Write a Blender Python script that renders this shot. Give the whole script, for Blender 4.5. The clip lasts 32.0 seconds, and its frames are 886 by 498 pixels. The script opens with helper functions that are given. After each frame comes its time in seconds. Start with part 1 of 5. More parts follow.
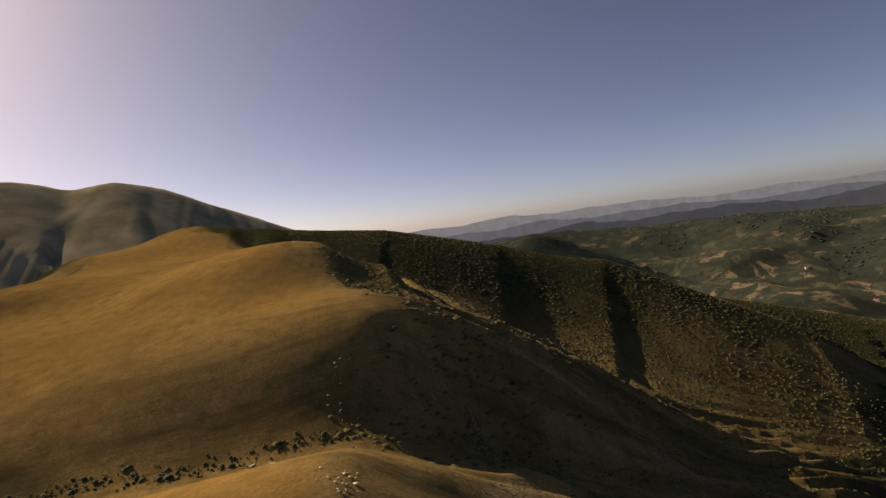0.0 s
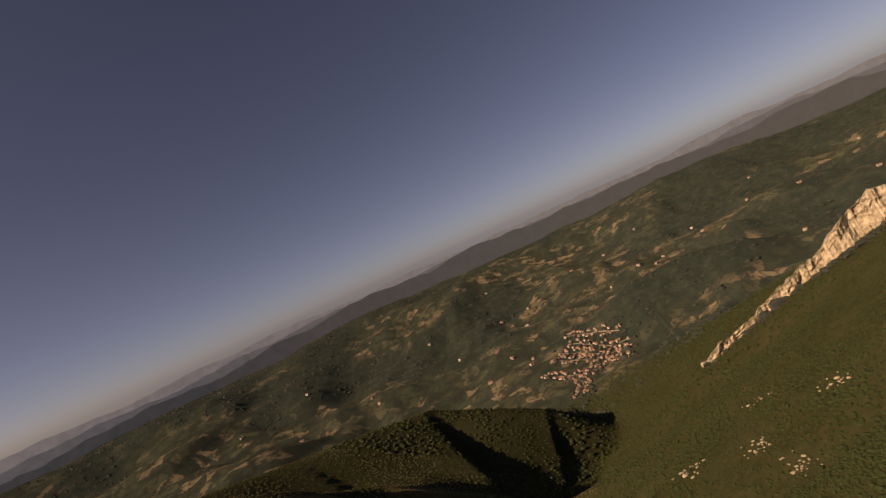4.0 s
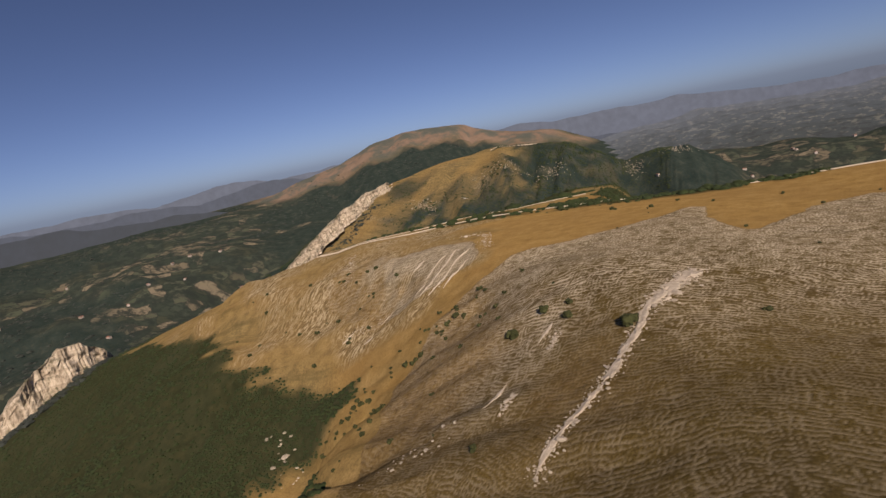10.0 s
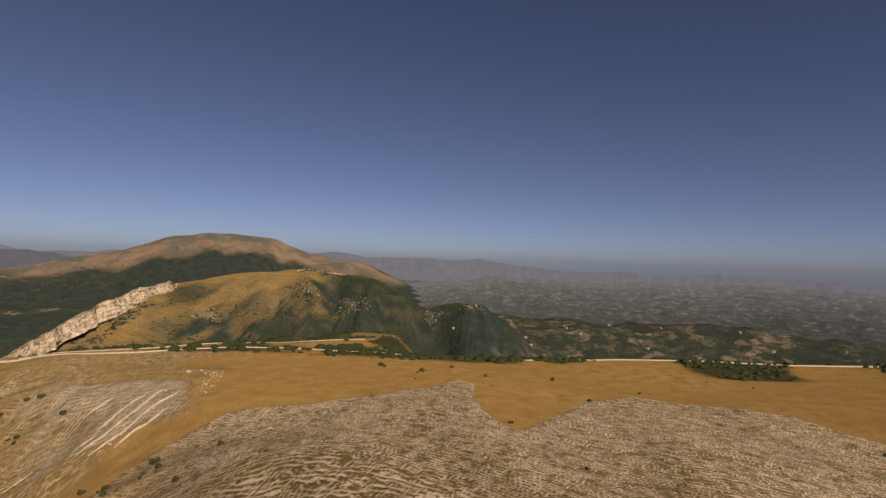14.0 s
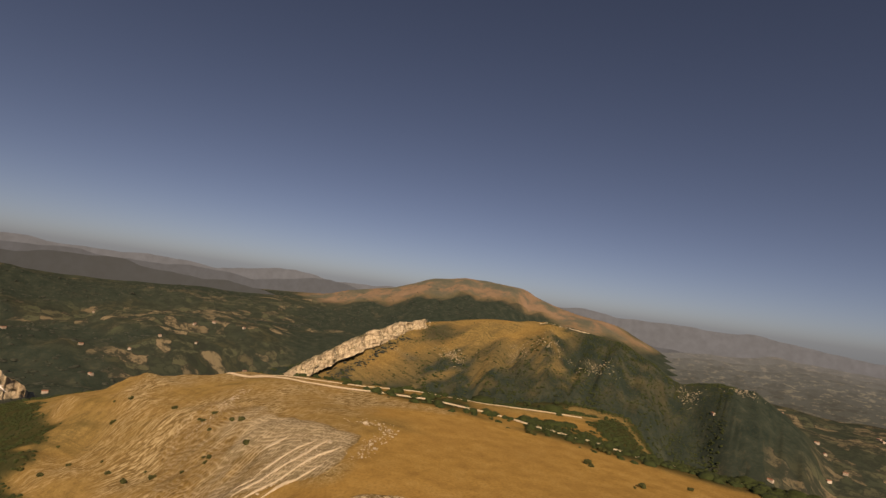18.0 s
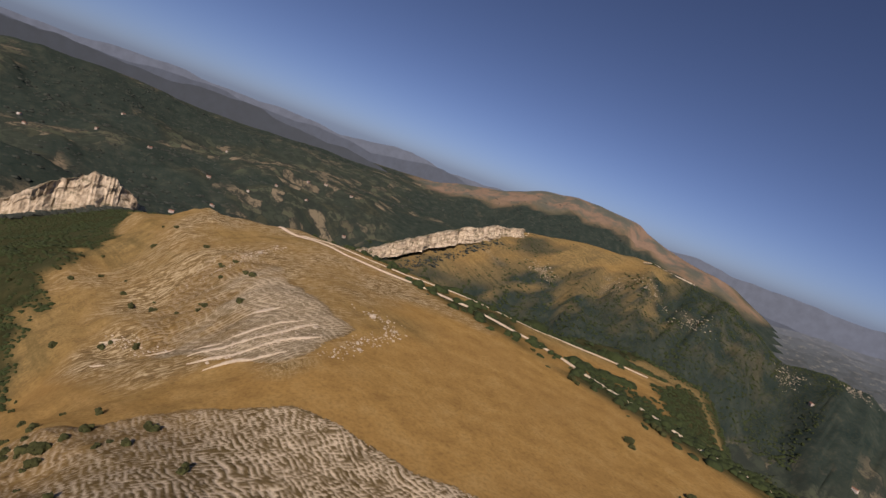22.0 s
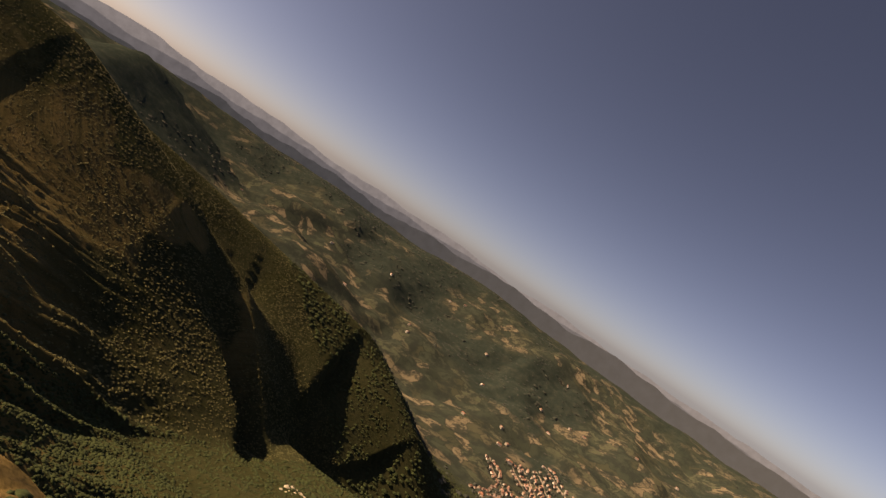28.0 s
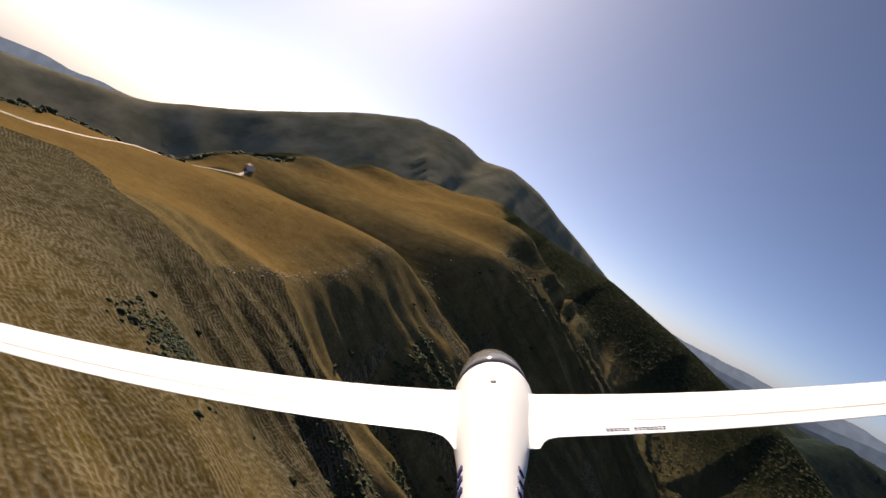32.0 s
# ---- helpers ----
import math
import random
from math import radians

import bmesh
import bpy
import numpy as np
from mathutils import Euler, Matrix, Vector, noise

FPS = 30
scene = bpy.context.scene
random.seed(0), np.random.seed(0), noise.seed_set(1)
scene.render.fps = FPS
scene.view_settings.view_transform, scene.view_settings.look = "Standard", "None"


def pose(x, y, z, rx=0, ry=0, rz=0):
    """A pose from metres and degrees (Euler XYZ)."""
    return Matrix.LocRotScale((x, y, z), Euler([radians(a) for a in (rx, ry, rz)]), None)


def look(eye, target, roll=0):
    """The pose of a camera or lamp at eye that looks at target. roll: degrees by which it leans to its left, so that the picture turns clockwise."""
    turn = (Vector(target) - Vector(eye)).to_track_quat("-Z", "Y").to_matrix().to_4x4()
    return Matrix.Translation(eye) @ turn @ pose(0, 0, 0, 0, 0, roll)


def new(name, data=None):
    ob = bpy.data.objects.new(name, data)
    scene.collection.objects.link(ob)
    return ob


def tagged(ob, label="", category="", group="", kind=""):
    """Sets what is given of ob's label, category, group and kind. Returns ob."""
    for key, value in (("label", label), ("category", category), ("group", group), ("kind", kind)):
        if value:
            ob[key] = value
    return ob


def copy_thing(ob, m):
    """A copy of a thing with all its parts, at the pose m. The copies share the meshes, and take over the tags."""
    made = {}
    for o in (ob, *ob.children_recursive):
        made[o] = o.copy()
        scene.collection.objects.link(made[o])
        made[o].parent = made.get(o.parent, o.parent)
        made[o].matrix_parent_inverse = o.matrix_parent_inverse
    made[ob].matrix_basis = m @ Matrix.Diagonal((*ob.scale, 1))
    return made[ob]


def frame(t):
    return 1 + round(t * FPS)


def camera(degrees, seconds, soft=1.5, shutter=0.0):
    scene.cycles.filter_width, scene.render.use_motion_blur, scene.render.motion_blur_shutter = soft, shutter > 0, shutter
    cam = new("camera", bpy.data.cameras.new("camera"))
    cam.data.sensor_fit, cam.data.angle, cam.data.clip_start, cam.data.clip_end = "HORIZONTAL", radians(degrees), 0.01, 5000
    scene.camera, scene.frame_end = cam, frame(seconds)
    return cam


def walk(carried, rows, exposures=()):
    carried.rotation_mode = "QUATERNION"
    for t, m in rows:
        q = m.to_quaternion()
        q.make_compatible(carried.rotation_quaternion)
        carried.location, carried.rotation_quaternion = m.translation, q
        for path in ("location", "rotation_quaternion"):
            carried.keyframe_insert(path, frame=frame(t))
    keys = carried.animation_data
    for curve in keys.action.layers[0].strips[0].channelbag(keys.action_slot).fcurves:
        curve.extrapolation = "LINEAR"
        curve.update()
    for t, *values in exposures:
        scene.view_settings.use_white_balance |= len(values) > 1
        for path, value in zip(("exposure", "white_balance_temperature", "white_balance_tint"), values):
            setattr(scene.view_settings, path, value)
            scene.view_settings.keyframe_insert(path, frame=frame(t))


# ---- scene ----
CAM_ROWS = [
    (0.0, pose(-21.8, -17.1, 631.6, 87.18, 7.44, 163.02)),
    (0.5, pose(-22.2, -24.1, 631.1, 87.76, 6.85, 158.86)),
    (1.0, pose(-23.5, -30.7, 629.7, 88.21, 15.94, 151.91)),
    (1.5, pose(-25.9, -36.9, 628.6, 87.41, 18.85, 147.45)),
    (2.0, pose(-28.8, -42.9, 627.5, 88.23, 25.03, 142.70)),
    (2.5, pose(-32.5, -48.2, 626.6, 88.50, 27.21, 134.34)),
    (3.0, pose(-37.1, -52.4, 625.9, 88.97, 24.58, 123.56)),
    (3.5, pose(-42.6, -55.3, 625.1, 89.52, 22.71, 112.13)),
    (4.0, pose(-48.6, -56.7, 624.4, 90.34, 24.78, 102.46)),
    (4.5, pose(-54.8, -56.7, 624.0, 94.26, 22.72, 95.20)),
    (6.5, pose(-75.4, -48.8, 628.5, 103.74, 24.04, 77.60)),
    (7.0, pose(-80.6, -44.4, 629.2, 101.25, 27.68, 72.64)),
    (7.5, pose(-85.1, -38.8, 629.6, 93.54, 22.79, 63.53)),
    (8.0, pose(-88.8, -32.4, 628.9, 84.77, 14.25, 52.15)),
    (8.5, pose(-91.7, -25.2, 627.8, 77.78, 14.98, 39.93)),
    (9.0, pose(-93.2, -17.6, 626.8, 75.16, 17.08, 30.77)),
    (9.5, pose(-94.7, -10.1, 625.5, 75.62, 18.79, 25.61)),
    (10.0, pose(-95.4, -2.4, 624.2, 78.48, 11.18, 26.10)),
    (10.5, pose(-95.8, 5.4, 623.1, 79.09, 10.77, 22.92)),
    (11.0, pose(-96.1, 13.7, 622.4, 80.34, 8.49, 19.43)),
    (11.5, pose(-95.9, 22.2, 621.6, 84.71, 6.43, 16.78)),
    (12.0, pose(-95.3, 31.0, 620.7, 87.14, 10.27, 15.49)),
    (12.5, pose(-94.7, 39.9, 620.1, 89.07, 5.17, 15.66)),
    (13.0, pose(-93.9, 49.0, 619.7, 90.44, 4.62, 12.25)),
    (13.5, pose(-92.5, 58.1, 619.5, 92.22, 2.24, 8.79)),
    (15.5, pose(-78.9, 88.7, 628.4, 83.69, -17.61, 13.79)),
    (16.0, pose(-81.5, 96.9, 627.1, 83.61, -19.78, 17.86)),
    (16.5, pose(-84.1, 105.5, 625.8, 87.21, -11.98, 21.21)),
    (17.0, pose(-86.2, 114.1, 623.8, 90.76, -12.28, 26.66)),
    (17.5, pose(-87.1, 122.7, 623.6, 93.40, -13.47, 31.05)),
    (18.0, pose(-88.3, 131.2, 623.8, 94.60, -7.89, 33.36)),
    (18.5, pose(-89.8, 139.5, 624.1, 94.71, -7.17, 34.58)),
    (19.0, pose(-91.4, 147.7, 624.2, 94.27, -5.68, 35.10)),
    (19.5, pose(-93.0, 155.9, 624.3, 94.57, -7.66, 35.73)),
    (20.0, pose(-94.8, 164.1, 624.3, 93.37, -2.16, 36.07)),
    (20.5, pose(-96.6, 172.2, 623.9, 90.39, -8.54, 36.76)),
    (21.0, pose(-98.3, 180.5, 623.5, 87.17, -11.79, 38.31)),
    (21.5, pose(-100.5, 188.2, 622.8, 83.09, -20.91, 42.35)),
    (22.0, pose(-103.5, 195.5, 622.0, 81.02, -20.45, 46.02)),
    (22.5, pose(-107.2, 202.2, 621.0, 81.41, -13.51, 50.94)),
    (23.0, pose(-111.4, 209.2, 620.5, 80.79, -15.27, 61.03)),
    (23.5, pose(-116.4, 215.4, 619.7, 78.16, -23.72, 71.46)),
    (24.0, pose(-121.7, 220.7, 618.8, 77.92, -27.25, 77.41)),
    (24.5, pose(-127.4, 224.9, 617.8, 83.07, -24.44, 79.30)),
    (25.0, pose(-133.6, 228.0, 617.2, 89.57, -21.92, 83.73)),
    (25.5, pose(-139.7, 229.8, 616.9, 89.90, -28.82, 90.89)),
    (27.5, pose(-159.6, 216.0, 612.7, 90.24, -34.21, 116.93)),
    (28.0, pose(-162.4, 211.4, 612.2, 88.11, -34.39, 125.43)),
    (28.5, pose(-164.9, 205.9, 611.6, 86.49, -34.02, 135.50)),
    (29.0, pose(-167.5, 199.9, 610.7, 84.07, -33.69, 147.08)),
    (29.5, pose(-170.0, 193.3, 610.0, 81.35, -36.93, 159.19)),
    (30.0, pose(-172.6, 186.8, 609.1, 80.48, -33.73, 169.56)),
    (30.5, pose(-175.2, 180.3, 608.0, 80.88, -26.44, 179.27)),
    (31.0, pose(-176.1, 173.9, 606.5, 80.21, -26.07, -170.96)),
    (31.5, pose(-173.7, 166.5, 605.5, 82.41, -26.74, -164.15)),
    (32.0, pose(-170.2, 159.0, 604.7, 86.31, -27.21, -159.66)),
]
cam = camera(80, 32.0)
EXPOSURES = [(0.0, 0.68, 9600, 25), (1.0, 0.50, 9900, 28), (2.0, 0.40, 10300, 31), (4.0, 0.18, 11000, 34), (7.0, 0.04, 15000, 29), (8.0, 0.05, 11500, 27), (9.0, 0.08, 7100, 26),
             (10.0, 0.08, 6900, 26), (13.0, 0.05, 8200, 26), (16.0, 0.14, 7300, 26), (17.0, 0.06, 9400, 25), (18.0, 0.06, 10000, 25), (20.0, 0.06, 10600, 26),
             (21.0, 0.05, 8500, 26), (22.0, 0.04, 6800, 27), (23.0, 0.05, 6400, 29), (24.0, 0.30, 6500, 32), (25.0, 0.46, 8600, 31), (28.0, 0.80, 11500, 31),
             (30.0, 0.80, 9900, 25), (32.0, 0.74, 7100, 17)]
walk(cam, CAM_ROWS, EXPOSURES)

# ---- light ----
SUN_BEARING, SUN_HEIGHT = 142.0, 32.0
world = bpy.data.worlds.new("sky")
scene.world = world
world.use_nodes = True
wn = world.node_tree
sky = wn.nodes.new("ShaderNodeTexSky")
sky.sky_type = "NISHITA"
sky.sun_disc = False
sky.sun_elevation = radians(SUN_HEIGHT)
sky.sun_rotation = radians(SUN_BEARING)
sky.altitude = 800
sky.air_density, sky.dust_density, sky.ozone_density = 0.45, 1.35, 4.0
wn.links.new(sky.outputs[0], wn.nodes["Background"].inputs[0])
wn.nodes["Background"].inputs[1].default_value = 0.068
sun = new("sun", bpy.data.lights.new("sun", "SUN"))
sun.data.energy, sun.data.angle, sun.data.color = 4.4, radians(0.5), (1.0, 0.905, 0.75)
sun_way = Vector((math.sin(radians(SUN_BEARING)) * math.cos(radians(SUN_HEIGHT)),
                  math.cos(radians(SUN_BEARING)) * math.cos(radians(SUN_HEIGHT)), math.sin(radians(SUN_HEIGHT))))
sun.matrix_world = look(sun_way * 1000 + Vector((0, 0, 600)), (0, 0, 600))

# ---- landform ----
LATTICE = np.random.RandomState(7).rand(256, 256)


def value_noise(x, y):
    xi, yi = np.floor(x).astype(int), np.floor(y).astype(int)
    u, v = x - xi, y - yi
    u, v = u * u * u * (u * (6 * u - 15) + 10), v * v * v * (v * (6 * v - 15) + 10)
    a, b = LATTICE[xi & 255, yi & 255], LATTICE[(xi + 1) & 255, yi & 255]
    c, d = LATTICE[xi & 255, (yi + 1) & 255], LATTICE[(xi + 1) & 255, (yi + 1) & 255]
    return (a * (1 - u) + b * u) * (1 - v) + (c * (1 - u) + d * u) * v


def fbm(x, y, size, octaves=4):
    """Fractal noise round 0, about -0.5 to 0.5, with its largest lumps of that size in metres."""
    total, amp, norm = 0.0, 1.0, 0.0
    for k in range(octaves):
        total = total + amp * (value_noise(x / size + 17.3 * k, y / size + 5.1 * k) - 0.5)
        norm, amp, size = norm + amp, amp * 0.5, size / 2
    return total / norm * 1.5


def along(x, y, line):
    """Distance to a line of (x, y, z) points, its height there and the length run along it."""
    best = np.full(x.shape, 1e9)
    height, run, start = np.zeros(x.shape), np.zeros(x.shape), 0.0
    for (ax, ay, az), (bx, by, bz) in zip(line, line[1:]):
        length = math.hypot(bx - ax, by - ay)
        t = np.clip(((x - ax) * (bx - ax) + (y - ay) * (by - ay)) / length ** 2, 0, 1)
        d = np.hypot(x - ax - t * (bx - ax), y - ay - t * (by - ay))
        near = d < best
        best = np.where(near, d, best)
        height = np.where(near, az + t * (bz - az), height)
        run = np.where(near, start + t * length, run)
        start += length
    return best, height, run


def inside(x, y, ring):
    odd = np.zeros(x.shape, bool)
    for (ax, ay, _), (bx, by, _) in zip(ring, ring[1:] + ring[:1]):
        cross = ((ay > y) != (by > y)) & (x < (bx - ax) * (y - ay) / (by - ay + 1e-9) + ax)
        odd ^= cross
    return odd


def smooth(a, lo, hi):
    t = np.clip((a - lo) / (hi - lo), 0, 1)
    return t * t * (3 - 2 * t)


def highest(a, b, soft):
    return 0.5 * (a + b + np.sqrt((a - b) ** 2 + soft ** 2))


# The brow of the grassy plateau, from its north-east corner round by the west to the south summit.
PLATEAU = [(420, 480, 560), (250, 490, 560), (60, 505, 553), (-81, 505, 548), (-194, 530, 546), (-260, 470, 547),
           (-439, 405, 533), (-350, 380, 544), (-255, 330, 552), (-190, 260, 556), (-130, 190, 562), (-80, 110, 560),
           (-20, 40, 553), (11, -30, 550), (-30, -56, 545), (-30, -115, 552), (-22, -172, 570), (-60, -300, 596),
           (-20, -480, 630), (80, -740, 652), (180, -720, 640), (190, -560, 622), (200, -400, 595), (190, -280, 570),
           (235, -180, 532), (220, -20, 535), (420, 200, 556)]
SOUTH_SPUR = [(80, -760, 658), (-150, -720, 628), (-280, -680, 588), (-403, -620, 540), (-563, -500, 450), (-700, -420, 370), (-850, -400, 270)]
DARK_SPUR = [(-403, -640, 535), (-600, -740, 470), (-850, -620, 400), (-1064, -446, 338), (-1100, -240, 240), (-1090, -80, 130)]
WEST_RIDGE = [(-400, 405, 536), (-620, 410, 488), (-800, 435, 438), (-960, 440, 392), (-1030, 440, 376)]
# Hollows cut into the slopes: the line, its depth in place of its height.
HOLLOWS = [[(-180, 262, 2), (-215, 240, 9), (-270, 226, 14), (-340, 218, 10)], [(200, -240, 6), (60, -236, 21), (-45, -239, 34), (-150, -250, 36), (-300, -300, 22)],
           [(60, -60, 2), (-5, -75, 7), (-70, -88, 13), (-200, -110, 14)], [(-60, 20, 2), (-130, -10, 5), (-260, -40, 8)]]
CLIFF_RIDGE = [(-1055, 60, 222), (-1045, 150, 258), (-1040, 240, 300), (-1035, 320, 340), (-1028, 390, 372), (-1035, 440, 368), (-1060, 520, 330), (-1100, 640, 230)]
NORTH_HILL = [(-1700, 2300, 330), (-1450, 2120, 465), (-1430, 2100, 478), (-1260, 2250, 522), (-1040, 2330, 548), (-830, 2420, 540), (-680, 2440, 508), (-460, 2470, 392), (-330, 2520, 404), (-190, 2560, 408), (-90, 2560, 345), (0, 2560, 250), (70, 2560, 180)]
NORTH_STEP = [(-1560, 1280, 200), (-1540, 1480, 250), (-1520, 1700, 335), (-1470, 1900, 425), (-1430, 2060, 465)]
FAR_MOUNTAIN = [(-3000, 3250, 535), (-2680, 3420, 610), (-2450, 3560, 715), (-2170, 3720, 758), (-1800, 3900, 722), (-1600, 3960, 628), (-1300, 3950, 570)]
MASSIF = [(2750, -1350, 330), (2300, -1850, 425), (2050, -2300, 645), (1650, -2700, 950), (1420, -2920, 1080), (1200, -3060, 1104),
          (980, -3150, 1046), (760, -3150, 1066), (550, -3200, 1008), (60, -3300, 780), (-450, -3300, 555), (-1000, -3200, 420)]
TOWN_HILL = [(-1990, -130, 150), (-2020, 79, 238), (-2027, 295, 256), (-1960, 470, 240), (-1900, 640, 170)]
ROUND_HILL = [(-1000, -2250, 430), (-1250, -2520, 515), (-1400, -2700, 480), (-1750, -2800, 330)]


def ridge(x, y, line, slope, rough=0.0, brow=30.0):
    d, z, run = along(x, y, line)
    gully = (fbm(run, d * 0.15, 110, 3) * np.minimum(d, 220)) * rough
    return z - slope * (np.sqrt(d * d + brow * brow) - brow) + gully


def valley(x, y):
    r = np.hypot(x + 100, y - 100)
    rise = np.interp(r, [0, 1500, 2000, 3000, 3700, 4600, 6000], [95, 95, 110, 240, 340, 490, 520])
    east = smooth(np.degrees(np.arctan2(x + 100, y - 100)), 62, 90)
    rise = rise + (np.interp(r, [0, 1500, 5000], [95, 95, 150]) - rise) * east
    flat = np.interp(r, [0, 1500, 2000, 3000, 3700, 4600, 6000], [95, 95, 105, 275, 420, 430, 430])
    west = smooth(-np.degrees(np.arctan2(x + 100, y - 100)), 40, 60)
    z = rise + (flat - rise) * west
    z = z - 420 * smooth(r, 3150, 3500) * smooth(np.degrees(np.arctan2(x + 100, y - 100)), -14, -8)
    swell = smooth(r, 900, 2200) * (0.5 + 0.5 * west)
    fade = 1 - 0.75 * smooth(r, 2900, 4200)
    return z + fbm(x, y, 800, 5) * (40 + 190 * swell) * fade + fbm(x + 900, y, 260, 3) * 40 * swell * fade


def tree_line(y):
    return np.interp(y, [-20, 20, 80, 130, 165, 195, 212, 228, 246, 270, 295, 350, 400, 420], [-185, -200, -225, -265, -312, -330, -300, -310, -390, -460, -530, -660, -800, -900])


def brow_line(y):
    return np.interp(y, [-20, 20, 80, 140, 190, 208, 230, 250], [-185, -200, -215, -235, -252, -290, -358, -446])


def downslope(x, y):
    """A measure that stays level down the fall line of the slopes."""
    k = smooth(-y, 260, 430)
    return y * (1 - k) + (x * 0.9 - 300) * k


def land(x, y):
    d, _, run = along(x, y, PLATEAU + PLATEAU[:1])
    within = inside(x, y, PLATEAU)
    total, weight = 0.0, 0.0
    for px, py, pz in PLATEAU:
        k = 1 / ((x - px) ** 2 + (y - py) ** 2 + 900.0) ** 1.5
        total, weight = total + k * pz, weight + k
    top = total / weight
    out = np.where(within, 0, d)
    sharp = smooth(-y, 0, 60) * (1 - smooth(-y, 230, 300))
    drop = 0.64 * out - (25 - 18.75 * sharp) * (1 - np.exp(-out / (40 - 30 * sharp)))
    gully = fbm(downslope(x, y), out * 0.25, 70, 4) * np.minimum(out, 160) * (0.42 - 0.12 * smooth(-y, 60, 200))
    plain = 1 - smooth(y, 10, 110)
    rill = 0.5 - np.abs(fbm(downslope(x, y) + 40, out * 0.12, 30, 3)) * 2
    gully = gully * (1 - 0.62 * plain) + (rill - 0.2) * np.minimum(out, 80) * 0.2 * plain
    gully = gully + fbm(x + 60, y, 34, 4) * np.minimum(out, 70) * (0.16 - 0.12 * smooth(y, -60, 0) * (1 - smooth(y, 190, 230))) * (1 - 0.5 * plain)
    z = top - drop + gully + np.where(within, fbm(x, y, 160, 3) * 7 * smooth(d, 0, 80), 0)
    # beyond the road the north edge tilts away
    past = np.clip(y - np.interp(x, [-165, -95, -47, 20, 90, 170, 300], [436, 443, 447, 450, 455, 450, 440]), 0, 130)
    z = z - 0.3 * past * past / (past + 3) * smooth(x, -190, -150)
    # the west slope steepens below its line of trees
    z = z - 26 * smooth(brow_line(y) - x + fbm(x, y, 50, 3) * 40, -5, 55) * smooth(y, -60, 10) * (1 - smooth(y, 200, 250)) * (out > 0)
    for hollow in HOLLOWS:
        hd, depth, _ = along(x, y, hollow)
        z = z - depth * np.exp(-(hd / np.minimum(30 + depth, 42)) ** 2)
    wx, wy = x + fbm(x, y, 260, 2) * 26, y + fbm(x + 500, y, 260, 2) * 26
    z = highest(z, ridge(wx, wy, SOUTH_SPUR, 0.55, 0.05), 26)
    z = highest(z, ridge(wx, wy, DARK_SPUR, 0.5, 0.07), 36)
    z = highest(z, ridge(x, y, WEST_RIDGE, 0.42, 0.2), 14)
    z = highest(z, ridge(x, y, CLIFF_RIDGE, 0.42, 0.15, 10), 8)
    z = highest(z, ridge(x, y, NORTH_HILL, 0.5, 0.55, 60), 20)
    z = highest(z, ridge(x, y, NORTH_STEP, 0.4, 0.2, 30), 20)
    z = highest(z, ridge(x, y, FAR_MOUNTAIN, 0.42, 0.3, 80), 20)
    z = highest(z, ridge(x, y, MASSIF, 0.47, 0.12, 50), 20)
    z = highest(z, ridge(x, y, TOWN_HILL, 0.4, 0.2, 50), 20)
    z = highest(z, ridge(x, y, ROUND_HILL, 0.45, 0.25, 60), 20)
    z = highest(z, valley(x, y), 40)
    return z


def spread(lo, hi, step, far, grow):
    core = list(np.arange(lo, hi, step))
    for sign, edge in ((-1, lo), (1, core[-1])):
        s, p, more = step, edge, []
        while abs(p) < far:
            s *= grow
            p += sign * s
            more.append(p)
        core = more[::-1] + core if sign < 0 else core + more
    return np.array(core)


GX, GY = spread(-520, 340, 3.5, 5100, 1.035), spread(-560, 640, 3.5, 5100, 1.035)
XX, YY = np.meshgrid(GX, GY)
ZZ = land(XX, YY)


def sheet(name, xx, yy, zz):
    rows, cols = xx.shape
    me = bpy.data.meshes.new(name)
    n = np.arange(rows * cols).reshape(rows, cols)
    quads = np.stack([n[:-1, :-1], n[:-1, 1:], n[1:, 1:], n[1:, :-1]], -1).reshape(-1, 4)
    me.vertices.add(rows * cols)
    me.vertices.foreach_set("co", np.stack([xx, yy, zz], -1).ravel())
    me.loops.add(quads.size)
    me.loops.foreach_set("vertex_index", quads.ravel().astype(np.int32))
    me.polygons.add(len(quads))
    me.polygons.foreach_set("loop_start", (np.arange(len(quads)) * 4).astype(np.int32))
    me.polygons.foreach_set("use_smooth", np.ones(len(quads), bool))
    me.update(calc_edges=True)
    return me
GZ = ZZ


def ground_z(x, y):
    """The height of the ground sheet at places x, y."""
    x, y = np.asarray(x, float), np.asarray(y, float)
    i = np.clip(np.searchsorted(GX, x) - 1, 0, len(GX) - 2)
    j = np.clip(np.searchsorted(GY, y) - 1, 0, len(GY) - 2)
    u, v = (x - GX[i]) / (GX[i + 1] - GX[i]), (y - GY[j]) / (GY[j + 1] - GY[j])
    return (GZ[j, i] * (1 - u) + GZ[j, i + 1] * u) * (1 - v) + (GZ[j + 1, i] * (1 - u) + GZ[j + 1, i + 1] * u) * v


